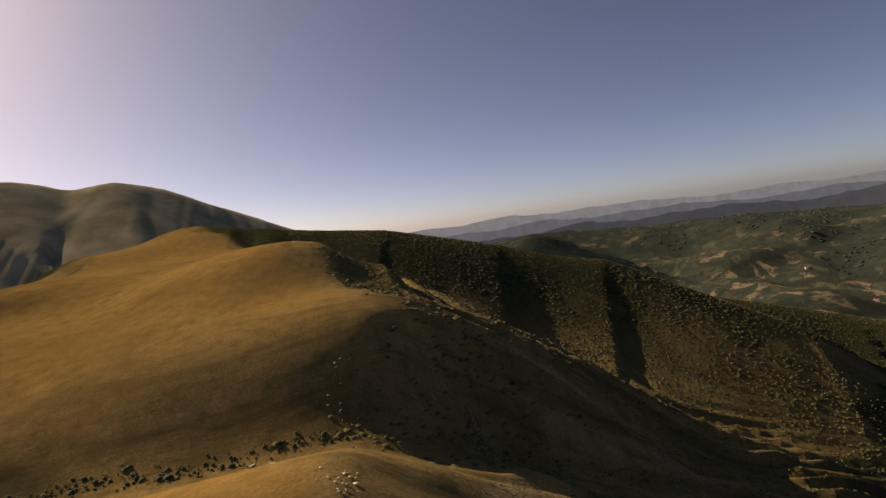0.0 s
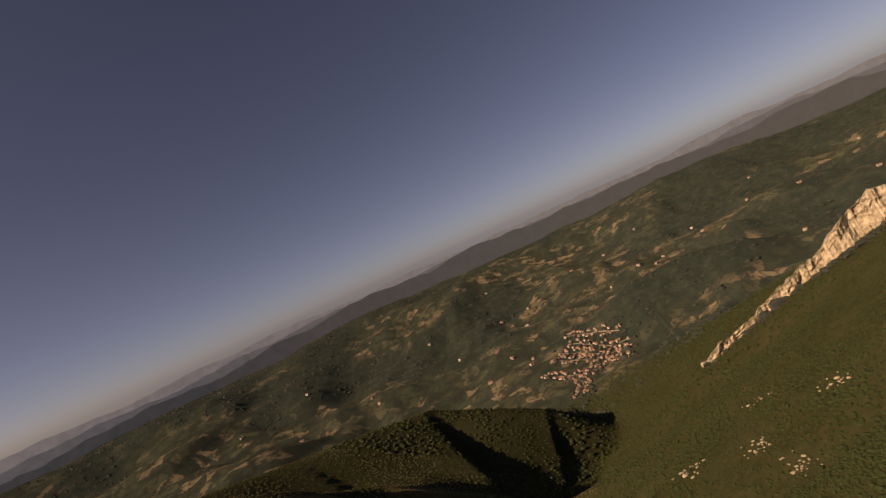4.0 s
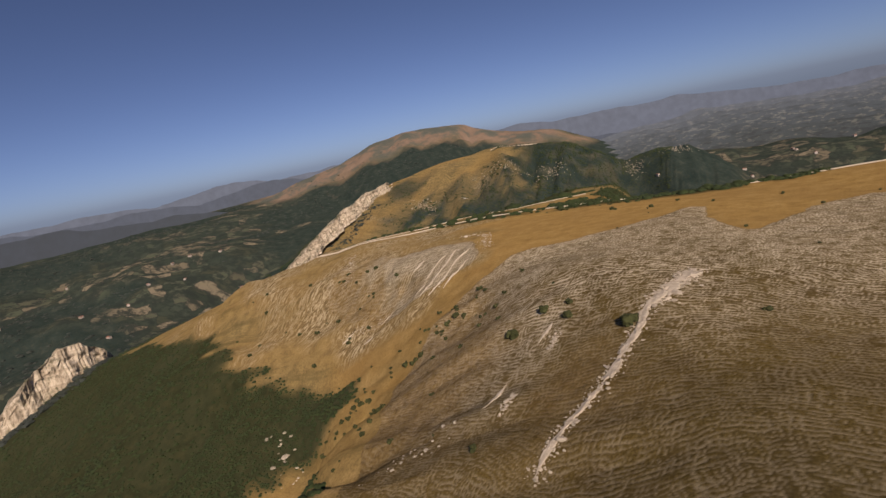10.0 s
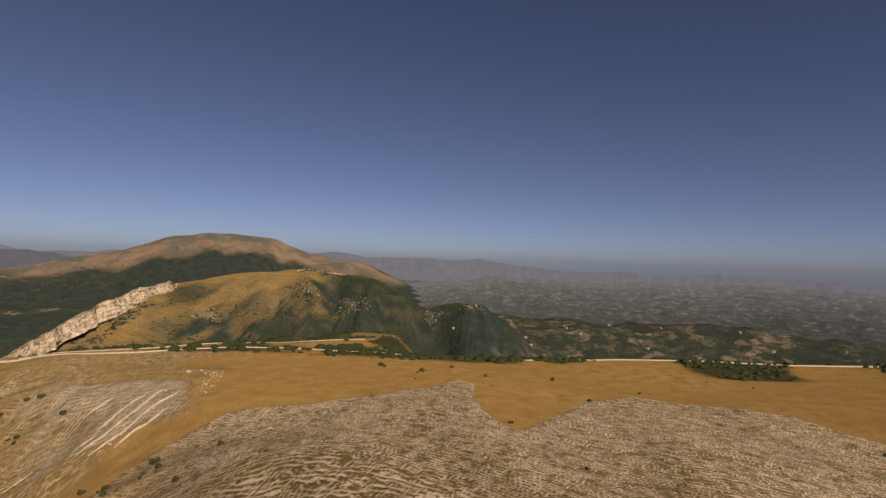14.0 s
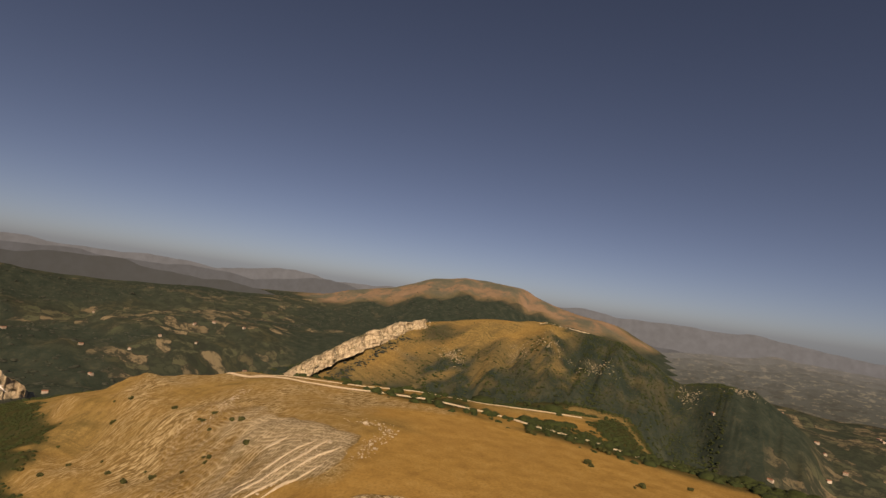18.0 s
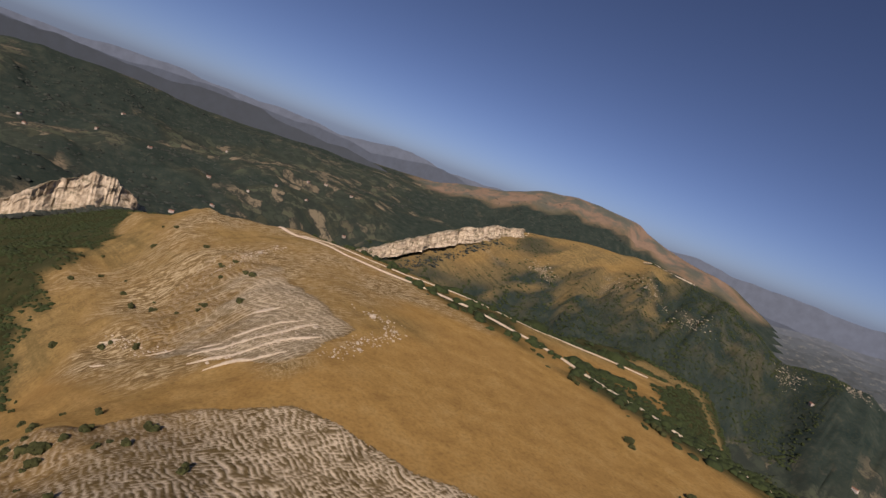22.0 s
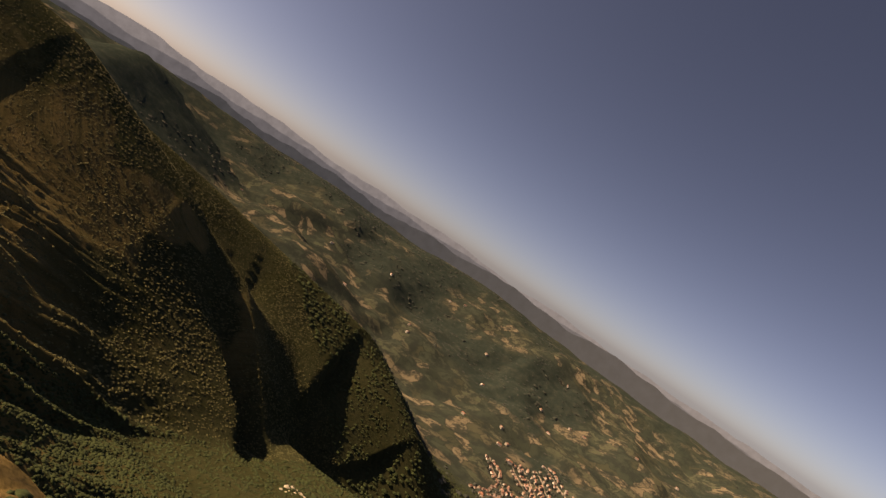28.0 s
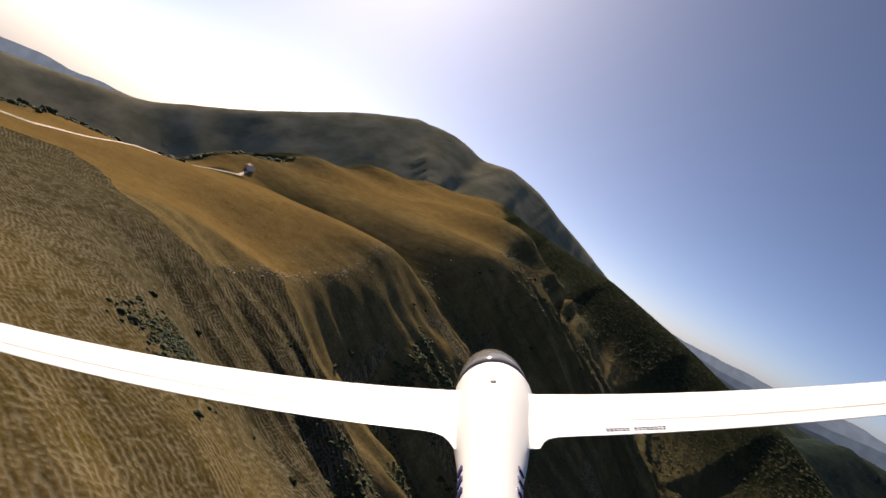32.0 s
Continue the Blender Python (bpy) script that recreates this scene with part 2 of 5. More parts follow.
PALE_HILL = [(-392, 346, 0), (-345, 341, 0), (-298, 333, 0), (-258, 322, 0), (-243, 325, 0), (-236, 314, 0), (-224, 294, 0), (-221, 278, 0), (-242, 270, 0), (-274, 268, 0), (-329, 270, 0), (-374, 296, 0), (-385, 316, 0)]
NORTH_BELT = [(-162, 430, 0), (-128, 425, 0), (-106, 437, 0), (-96, 448, 0), (-46, 451, 0), (10, 455, 0), (60, 462, 0), (200, 458, 0), (250, 495, 0), (60, 512, 0), (-81, 512, 0), (-194, 540, 0), (-203, 500, 0), (-172, 455, 0)]
HEATH = [(-130, -228, 0), (10, -236, 0), (60, -230, 0), (130, -222, 0), (185, -244, 0), (120, -262, 0), (40, -262, 0), (-60, -272, 0), (-130, -290, 0)]
STEPPED_SLOPE = [(-243, 224, 0), (-224, 250, 0), (-203, 272, 0), (-153, 297, 0), (-112, 346, 0), (-97, 338, 0), (-82, 258, 0), (-62, 318, 0), (-26, 350, 0), (45, 316, 0), (98, 190, 0), (108, 60, 0), (80, -25, 0), (24, -12, 0), (-16, -9, 0), (-24, -62, 0), (-90, -58, 0), (-150, -30, 0), (-190, 40, 0), (-222, 110, 0), (-245, 190, 0)]


def zone(x, y, ring, wob):
    d, _, _ = along(x, y, ring + ring[:1])
    d = np.where(inside(x, y, ring), d, -d)
    return smooth(d + wob, -14, 26)


def cover(x, y):
    """What grows where: woods, pale stony turf, farmland and hazy distance, each 0 to 1."""
    d, _, run = along(x, y, PLATEAU + PLATEAU[:1])
    within = inside(x, y, PLATEAU)
    out = np.where(within, 0, d)
    wob = fbm(x, y, 60, 4)
    big = fbm(x + 400, y, 220, 3)
    west = smooth(y, -60, 120)
    south = 1 - smooth(y, -330, -200)
    edge = 95 * west + (1 - west) * (75 * (1 - south) + 14 * south)
    edge = np.where((y > 400) | (x > 150), 10, edge)
    woods = smooth(out + wob * (55 - 25 * south) + big * 60 * (1 - south), edge - 8, edge + 10)
    # the bare west slope ends along a slanting line of trees
    line_x = tree_line(y)
    bare = smooth(x + wob * 40 + fbm(x * 0.3, y, 20, 3) * 70, line_x - 8, line_x + 14) * smooth(y, -40, 20) * (1 - smooth(y, 415, 430)) * (x < 0)
    woods = np.where((y > -40) & (y < 430) & (x < 0), np.maximum(woods, 1 - smooth(x, line_x - 60, line_x)) * (1 - bare), woods)
    belt, _, _ = along(x, y, NORTH_BELT + NORTH_BELT[:1])
    woods = np.maximum(woods, smooth(np.where(inside(x, y, NORTH_BELT), belt, -belt) + wob * 12, -3, 5))
    level = downslope(x, y)
    streak = fbm(level, out * 0.1, 24, 3) + 0.5 * wob
    woods = np.where((y < 0) & (out > 12) & (x > -500), np.clip(woods - 1.1 * smooth(streak, 0.05, 0.3) * (1 - smooth(out, 150, 330)) * smooth(y, -600, -500), 0, 1), woods)
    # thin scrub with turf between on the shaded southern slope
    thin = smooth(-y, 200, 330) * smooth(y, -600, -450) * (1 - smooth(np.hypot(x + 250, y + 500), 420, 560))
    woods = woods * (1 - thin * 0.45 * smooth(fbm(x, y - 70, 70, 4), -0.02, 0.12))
    nd, _, nrun = along(x, y, NORTH_HILL[1:6])
    sd, _, _ = along(x, y, NORTH_STEP)
    hill_top = (1 - smooth(nd + big * 200 + wob * 160, 110, 215)) * (y > 1850) * (1 - smooth(x + 160 * wob + 0.5 * (y - 2100), -860, -780))
    step_top = (1 - smooth(sd + big * 120, 90, 260)) * smooth(y, 1350, 1600)
    ribs = fbm(nrun, nd * 0.12, 90, 4)
    hill_face = (1 - smooth(nd + sd * 0.2, 480, 760)) * (y > 1500) * (y < 2500)
    face_wood = np.maximum(smooth(ribs * 0.7 + wob * 0.6 + (nd - 380) / 600, -0.02, 0.12), smooth(x + 160 * wob + 0.5 * (y - 2100), -860, -780))
    woods = woods + (0.42 + 0.5 * face_wood + 0.6 * wob - woods) * hill_face
    woods = woods * (1 - 0.85 * step_top * smooth(wob, -0.1, 0.1))
    fd, _, _ = along(x, y, FAR_MOUNTAIN)
    far_top = (1 - smooth(fd + big * 260, 260, 420))
    md, _, _ = along(x, y, MASSIF)
    massif_top = (1 - smooth(md + big * 200, 1000, 1400)) * smooth(x, -500, 0)
    woods = np.maximum(woods * (1 - hill_top), hill_top * 0.8 * smooth(fbm(x - 90, y, 120, 4), 0.1, 0.2)) * (1 - far_top * 0.9)
    woods = woods + (0.06 + 0.2 * wob - woods) * massif_top
    r = np.hypot(x + 100, y - 100)
    high = GZ_at(x, y) - valley(x, y)
    north_east = smooth(x, -300, -100) * smooth(y, 600, 900)
    farm = (1 - smooth(high, 25 + 50 * north_east, 70 + 70 * north_east)) * smooth(r, 1250, 1500) * (1 - 0.6 * smooth(r, 3300, 3700) * smooth(-np.degrees(np.arctan2(x + 100, y - 100)), 40, 60))
    patch = smooth(fbm(x + 2000, y - 300, 480, 5), 0.06, 0.16)
    farm = farm * (1 - 0.95 * patch * (1 - 0.7 * north_east))
    stone = 0.6 * zone(x, y, PALE_HILL, wob * 60 - 14)
    hillside = bare * smooth(-x, 232, 262) * smooth(y, 235, 260) * (0.45 + wob)
    stone = np.maximum(stone, np.clip(hillside, 0, 0.6))
    face = 0.75 * hill_face * smooth(ribs + wob * 0.8, 0.0, 0.25) * (nd > 190) * (1 - smooth(nd, 420, 560))
    crag = smooth(fbm(x, y, 45, 3), 0.16, 0.3) * 0.7 * smooth(out, 20, 60) * (1 - smooth(out, 150, 260)) * (1 - smooth(y, -20, 50))
    stone = np.maximum(np.maximum(stone, face), np.where(x > -700, crag, 0) * (1 - woods))
    # golden grass dulled to brown round the hollow, partly painting in its shade
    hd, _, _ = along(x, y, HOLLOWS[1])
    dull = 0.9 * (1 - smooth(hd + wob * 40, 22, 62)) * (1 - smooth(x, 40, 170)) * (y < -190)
    # the north-facing flank beyond it dulled for shade too
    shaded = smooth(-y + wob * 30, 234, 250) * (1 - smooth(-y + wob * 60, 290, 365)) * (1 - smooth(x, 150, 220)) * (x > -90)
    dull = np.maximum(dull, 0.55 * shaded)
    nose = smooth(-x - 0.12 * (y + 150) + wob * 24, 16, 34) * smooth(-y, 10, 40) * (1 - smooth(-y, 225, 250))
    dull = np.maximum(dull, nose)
    golden = np.maximum(np.maximum(bare * (0.6 + wob), hill_top * (0.32 + 1.1 * wob)), step_top * (0.35 + wob))
    # the massif's grass made lighter for the haze over it
    golden = np.maximum(golden, massif_top * 0.5)
    stepped = zone(x, y, STEPPED_SLOPE, wob * 30) * (1 - smooth(y + wob * 40, 110, 190)) * smooth(-x, 10, 70)
    golden = golden * (1 - 0.65 * stepped)
    dull = np.maximum(dull, 0.65 * stepped)
    heath = zone(x, y, HEATH, wob * 30)
    woods = np.maximum(woods, heath * np.clip(0.45 + 1.6 * wob, 0, 1))
    dull = np.maximum(dull, 0.9 * heath)
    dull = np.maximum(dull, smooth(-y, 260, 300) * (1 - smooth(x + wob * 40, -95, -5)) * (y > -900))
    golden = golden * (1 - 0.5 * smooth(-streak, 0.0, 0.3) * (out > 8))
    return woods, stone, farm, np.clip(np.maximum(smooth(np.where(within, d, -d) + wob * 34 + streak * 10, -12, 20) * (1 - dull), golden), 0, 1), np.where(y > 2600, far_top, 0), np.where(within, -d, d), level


def GZ_at(x, y):
    return GZ if x.shape == GZ.shape else ground_z(x, y)


# ---- materials ----
class Nodes:
    def __init__(self, name):
        self.mat = bpy.data.materials.new(name)
        self.mat.use_nodes = True
        self.tree = self.mat.node_tree
        self.out = self.tree.nodes["Principled BSDF"]
        self.out.inputs["Roughness"].default_value = 0.9
        self.out.inputs["Specular IOR Level"].default_value = 0.2

    def add(self, kind, **values):
        node = self.tree.nodes.new(kind)
        if "operation" in values:
            node.operation = values["operation"]
        if "use_clamp" in values:
            node.use_clamp = values["use_clamp"]
        if "data_type" in values:
            node.data_type, node.blend_type = values["data_type"], values["blend_type"]
        if "attribute_name" in values:
            node.attribute_name = values["attribute_name"]
        if "voronoi_dimensions" in values:
            node.voronoi_dimensions = values["voronoi_dimensions"]
        if "feature" in values:
            node.feature = values["feature"]
        for name, v in values.get("inputs", {}).items():
            self.put(node.inputs[name], v)
        return node

    def put(self, socket, v):
        if isinstance(v, bpy.types.NodeSocket):
            self.tree.links.new(v, socket)
        else:
            socket.default_value = v

    def noise(self, scale, where=None, detail=5.0, rough=0.6, distort=0.0):
        n = self.add("ShaderNodeTexNoise", inputs={"Scale": scale, "Detail": detail, "Roughness": rough, "Distortion": distort})
        if where is not None:
            self.put(n.inputs["Vector"], where)
        return n.outputs["Fac"]

    def ramp(self, fac, *stops):
        n = self.add("ShaderNodeValToRGB")
        while len(n.color_ramp.elements) < len(stops):
            n.color_ramp.elements.new(0.5)
        for e, (p, c) in zip(n.color_ramp.elements, stops):
            e.position, e.color = p, ((c, c, c, 1) if isinstance(c, (int, float)) else (*c, 1))
        self.put(n.inputs["Fac"], fac)
        return n.outputs["Color"]

    def mix(self, fac, a, b, blend="MIX"):
        n = self.add("ShaderNodeMix", data_type="RGBA", blend_type=blend)
        for socket, v in ((n.inputs[0], fac), (n.inputs[6], a), (n.inputs[7], b)):
            self.put(socket, (*v, 1) if isinstance(v, tuple) and len(v) == 3 else v)
        return n.outputs[2]

    def math(self, op, a, b=0.0, c=0.0, clamp=False):
        n = self.add("ShaderNodeMath", operation=op, use_clamp=clamp)
        for socket, v in zip(n.inputs, (a, b, c)):
            self.put(socket, v)
        return n.outputs[0]

    def bump(self, height, strength, distance):
        n = self.add("ShaderNodeBump", inputs={"Height": height, "Strength": strength, "Distance": distance})
        self.put(self.out.inputs["Normal"], n.outputs[0])

    def color(self, c):
        self.put(self.out.inputs["Base Color"], (*c, 1) if isinstance(c, tuple) else c)
        return self.mat


def ground_material():
    m = Nodes("hill_ground")
    where = m.add("ShaderNodeNewGeometry").outputs["Position"]

    def mask(name):
        return m.add("ShaderNodeAttribute", attribute_name=name).outputs["Fac"]
    flat = m.add("ShaderNodeVectorMath", operation="MULTIPLY", inputs={0: where, 1: (1, 1, 0.0)}).outputs[0]
    fine, mid, wide = m.noise(0.9, flat, 4), m.noise(0.11, flat, 6, 0.65), m.noise(0.014, flat, 4)
    # dry summer grass
    grass = m.ramp(mid, (0.3, (0.197, 0.123, 0.041)), (0.5, (0.287, 0.186, 0.063)), (0.7, (0.342, 0.242, 0.098)))
    grass = m.mix(m.ramp(wide, (0.35, 0.0), (0.65, 0.75)), grass, (0.235, 0.15, 0.055))
    grass = m.mix(m.math("MULTIPLY", m.ramp(fine, (0.3, 1.0), (0.55, 0.0)), 0.45), grass, (0.10, 0.065, 0.025))
    # rougher, browner turf off the plateau
    turf = m.ramp(mid, (0.3, (0.13, 0.1, 0.045)), (0.5, (0.225, 0.165, 0.072)), (0.72, (0.31, 0.222, 0.098)))
    # rills and ribs that run straight down the slopes
    rill = m.add("ShaderNodeCombineXYZ", inputs={0: m.math("MULTIPLY", mask("run"), 0.11), 1: m.math("MULTIPLY", mask("fall"), 0.012)}).outputs[0]
    ribs = m.noise(1.0, rill, 6, 0.65)
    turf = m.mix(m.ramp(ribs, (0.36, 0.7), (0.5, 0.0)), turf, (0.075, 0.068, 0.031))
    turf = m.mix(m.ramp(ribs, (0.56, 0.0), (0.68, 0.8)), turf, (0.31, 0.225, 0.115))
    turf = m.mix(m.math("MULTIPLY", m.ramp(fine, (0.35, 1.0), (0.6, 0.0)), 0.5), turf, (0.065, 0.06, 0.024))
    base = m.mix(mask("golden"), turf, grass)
    # little steps of turf and limestone along the contours
    apart = m.add("ShaderNodeSeparateXYZ", inputs={0: where})
    length = m.math("ADD", m.math("MULTIPLY", apart.outputs[0], 0.927 * 0.3), m.math("MULTIPLY", apart.outputs[1], -0.375 * 0.3))
    across = m.math("ADD", m.math("MULTIPLY", apart.outputs[0], 0.375 * 1.4), m.math("MULTIPLY", apart.outputs[1], 0.927 * 1.4))
    lain = m.add("ShaderNodeCombineXYZ", inputs={0: length, 1: across}).outputs[0]
    beds = m.add("ShaderNodeCombineXYZ", inputs={0: m.math("ADD", m.math("MULTIPLY", apart.outputs[0], 0.28 * 0.26), m.math("MULTIPLY", apart.outputs[1], 0.96 * 0.26)),
                                                 1: m.math("ADD", m.math("MULTIPLY", apart.outputs[0], 0.96 * 0.8), m.math("MULTIPLY", apart.outputs[1], -0.28 * 0.8))}).outputs[0]
    west = m.math("LESS_THAN", m.math("SUBTRACT", apart.outputs[0], m.math("MULTIPLY", apart.outputs[1], 0.3)), -312.0)
    lain = m.mix(west, lain, beds)
    swayed = m.add("ShaderNodeVectorMath", operation="ADD", inputs={0: lain, 1: m.add("ShaderNodeVectorMath", operation="SCALE", inputs={0: m.add("ShaderNodeTexNoise", inputs={"Vector": flat, "Scale": 0.05, "Detail": 5.0}).outputs["Color"], "Scale": 5.0}).outputs[0]}).outputs[0]
    net = m.noise(0.95, swayed, 4, 0.55)
    ragged = m.add("ShaderNodeVectorMath", operation="SCALE", inputs={0: m.add("ShaderNodeTexNoise", inputs={"Vector": flat, "Scale": 0.7, "Detail": 3.0}).outputs["Color"], "Scale": 0.9}).outputs[0]
    swayed = m.add("ShaderNodeVectorMath", operation="ADD", inputs={0: swayed, 1: ragged}).outputs[0]
    joint = m.add("ShaderNodeTexVoronoi", voronoi_dimensions="2D", feature="DISTANCE_TO_EDGE", inputs={"Vector": m.add("ShaderNodeVectorMath", operation="MULTIPLY", inputs={0: swayed, 1: (1.9, 0.62, 0.0)}).outputs[0], "Scale": 1.0, "Randomness": 0.85}).outputs["Distance"]
    joint = m.math("MULTIPLY", m.ramp(joint, (0.035, 1.0), (0.13, 0.0)), m.ramp(m.noise(0.6, flat, 5, 0.8), (0.44, 0.05), (0.6, 1.0)))
    joint = m.math("MULTIPLY", joint, m.math("SUBTRACT", 1.0, m.math("MULTIPLY", west, 0.85)))
    brow = m.math("MULTIPLY", m.ramp(m.math("MULTIPLY", mask("fall"), 0.01), (0.08, 1.0), (0.4, 0.0)), m.math("SUBTRACT", 1.0, west))
    steps = m.math("MULTIPLY", m.ramp(net, (0.505, 0.0), (0.56, 1.0)), m.ramp(m.noise(0.5, flat, 4, 0.7), (0.3, 0.25), (0.6, 1.0)))
    tufts = m.ramp(net, (0.32, 1.0), (0.47, 0.0))
    chips = m.ramp(m.noise(0.6, flat, 6, 0.8), (0.52, 0.0), (0.7, 1.0))
    rock = m.mix(fine, (0.44, 0.375, 0.235), (0.62, 0.54, 0.36))
    pale = m.math("MAXIMUM", m.math("MAXIMUM", m.math("MULTIPLY", steps, m.math("ADD", 0.42, m.math("MULTIPLY", west, 0.25))), m.math("MULTIPLY", joint, 0.85)), m.math("MULTIPLY", chips, 0.3))
    pale = m.math("ADD", pale, m.math("MULTIPLY", brow, m.math("MULTIPLY", chips, 0.3)), 0, True)
    soil = m.mix(tufts, m.mix(west, m.mix(brow, (0.088, 0.065, 0.028), (0.15, 0.116, 0.054)), (0.155, 0.11, 0.05)), m.mix(west, (0.042, 0.034, 0.014), (0.09, 0.065, 0.03)))
    stony = m.mix(pale, soil, rock)
    lie = m.math("MULTIPLY", m.ramp(mask("stone"), (0.25, 0.0), (0.6, 1.0)), m.ramp(m.noise(0.03, flat, 5), (0.3, 0.6), (0.55, 1.0)))
    base = m.mix(lie, base, stony)
    # woodland floor
    wood = m.ramp(m.noise(0.13, flat, 6, 0.7), (0.3, (0.018, 0.021, 0.01)), (0.5, (0.031, 0.036, 0.017)), (0.75, (0.052, 0.054, 0.027)))
    wood = m.mix(m.ramp(wide, (0.4, 0.0), (0.7, 0.6)), wood, (0.048, 0.053, 0.029))
    # far woods bluer than near ones: haze painted into their colour
    hazy_vale = m.ramp(m.noise(0.02, flat, 7, 0.7), (0.35, (0.017, 0.029, 0.026)), (0.55, (0.029, 0.043, 0.037)), (0.72, (0.053, 0.065, 0.05)))
    wood = m.mix(mask("hazy_vale"), wood, hazy_vale)
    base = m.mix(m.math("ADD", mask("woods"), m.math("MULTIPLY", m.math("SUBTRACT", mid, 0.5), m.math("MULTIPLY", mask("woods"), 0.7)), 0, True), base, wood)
    # farmland: a patchwork of fields with hedges
    bent = m.add("ShaderNodeVectorMath", operation="ADD", inputs={0: flat, 1: m.add("ShaderNodeVectorMath", operation="SCALE", inputs={0: m.add("ShaderNodeTexNoise", inputs={"Vector": flat, "Scale": 0.006, "Detail": 3.0}).outputs["Color"], "Scale": 160.0}).outputs[0]}).outputs[0]
    bent = m.add("ShaderNodeVectorMath", operation="ADD", inputs={0: bent, 1: m.add("ShaderNodeVectorMath", operation="SCALE", inputs={0: m.add("ShaderNodeTexNoise", inputs={"Vector": flat, "Scale": 0.035, "Detail": 4.0}).outputs["Color"], "Scale": 34.0}).outputs[0]}).outputs[0]
    cells = m.add("ShaderNodeTexVoronoi", voronoi_dimensions="2D", inputs={"Vector": bent, "Scale": 0.016, "Randomness": 1.0})
    edges = m.add("ShaderNodeTexVoronoi", voronoi_dimensions="2D", feature="DISTANCE_TO_EDGE", inputs={"Vector": bent, "Scale": 0.016, "Randomness": 1.0})
    pick = m.add("ShaderNodeSeparateColor", inputs={0: cells.outputs["Color"]}).outputs[0]
    field = m.ramp(pick, (0.0, (0.028, 0.042, 0.037)), (0.36, (0.042, 0.058, 0.048)), (0.38, (0.062, 0.08, 0.058)), (0.62, (0.096, 0.1, 0.072)),
                   (0.64, (0.155, 0.134, 0.096)), (0.79, (0.23, 0.196, 0.138)), (0.81, (0.105, 0.1, 0.072)), (0.87, (0.046, 0.055, 0.042)))
    field = m.mix(m.math("MULTIPLY", mid, 0.35), field, (0.07, 0.07, 0.03))
    hedge = m.ramp(edges.outputs["Distance"], (0.02, 1.0), (0.05, 0.0))
    copse = m.ramp(m.noise(0.017, flat, 7, 0.75), (0.46, 0.0), (0.55, 0.92))
    field = m.mix(m.math("MAXIMUM", m.math("MULTIPLY", hedge, 0.85), copse), field, (0.028, 0.036, 0.031))
    base = m.mix(mask("farm"), base, field)
    upland = m.ramp(m.noise(0.005, flat, 8, 0.66), (0.4, (0.085, 0.095, 0.08)), (0.47, (0.11, 0.11, 0.088)), (0.53, (0.175, 0.13, 0.095)), (0.66, (0.22, 0.162, 0.12)), (0.76, (0.33, 0.3, 0.26)))
    base = m.mix(mask("upland"), base, upland)
    # the massif made paler than its turf, for the haze before it
    base = m.mix(mask("massif"), base, m.ramp(m.noise(0.006, flat, 8, 0.62), (0.38, (0.19, 0.182, 0.12)), (0.52, (0.265, 0.245, 0.167)), (0.7, (0.36, 0.325, 0.232))))
    m.bump(m.math("ADD", m.math("MULTIPLY", m.noise(0.35, where, 6, 0.7), 1.0), m.math("MULTIPLY", steps, m.math("MULTIPLY", mask("stone"), 0.3))), 0.6, 0.9)
    m.out.inputs["Diffuse Roughness"].default_value = 0.35
    m.out.inputs["Specular IOR Level"].default_value = 0.0
    return m.color(base)


def simple(name, dark, light, scale, rough=0.9, bump=0.0, island=0.0):
    m = Nodes(name)
    where = m.add("ShaderNodeTexCoord").outputs["Object"] if island == 0 else m.add("ShaderNodeNewGeometry").outputs["Position"]
    fac = m.noise(scale, where, 6, 0.65)
    c = m.ramp(fac, (0.3, dark), (0.7, light))
    if island:
        rnd = m.add("ShaderNodeNewGeometry").outputs["Random Per Island"]
        c = m.mix(m.math("MULTIPLY", rnd, island), c, tuple(min(1, 1.9 * v) for v in light))
    if bump:
        m.bump(fac, bump, 1.0 / scale)
    m.out.inputs["Roughness"].default_value = rough
    return m.color(c)


def rock_material():
    m = Nodes("limestone")
    where = m.add("ShaderNodeNewGeometry").outputs["Position"]
    tall = m.add("ShaderNodeVectorMath", operation="MULTIPLY", inputs={0: where, 1: (1, 1, 0.35)}).outputs[0]
    fac = m.noise(0.09, tall, 8, 0.7)
    c = m.ramp(fac, (0.34, (0.12, 0.1, 0.07)), (0.43, (0.34, 0.285, 0.205)), (0.58, (0.58, 0.51, 0.39)), (0.74, (0.4, 0.32, 0.215)))
    beds = m.add("ShaderNodeVectorMath", operation="MULTIPLY", inputs={0: where, 1: (0.012, 0.012, 0.16)}).outputs[0]
    c = m.mix(m.ramp(m.noise(1.0, beds, 5, 0.6), (0.53, 0.0), (0.62, 0.5)), c, (0.2, 0.16, 0.105))
    c = m.mix(m.ramp(m.noise(0.045, where, 6, 0.7), (0.57, 0.0), (0.66, 0.75)), c, (0.06, 0.06, 0.028))
    up = m.add("ShaderNodeSeparateXYZ", inputs={0: m.add("ShaderNodeNewGeometry").outputs["True Normal"]}).outputs[2]
    green = m.math("MULTIPLY", m.ramp(up, (0.55, 0.0), (0.8, 1.0)), m.ramp(m.noise(0.06, where, 5), (0.32, 1.0), (0.62, 0.3)))
    c = m.mix(green, c, m.ramp(m.noise(0.2, where, 5), (0.35, (0.03, 0.04, 0.013)), (0.7, (0.11, 0.1, 0.035))))
    m.bump(m.noise(0.3, tall, 8, 0.7), 0.8, 2.0)
    return m.color(c)


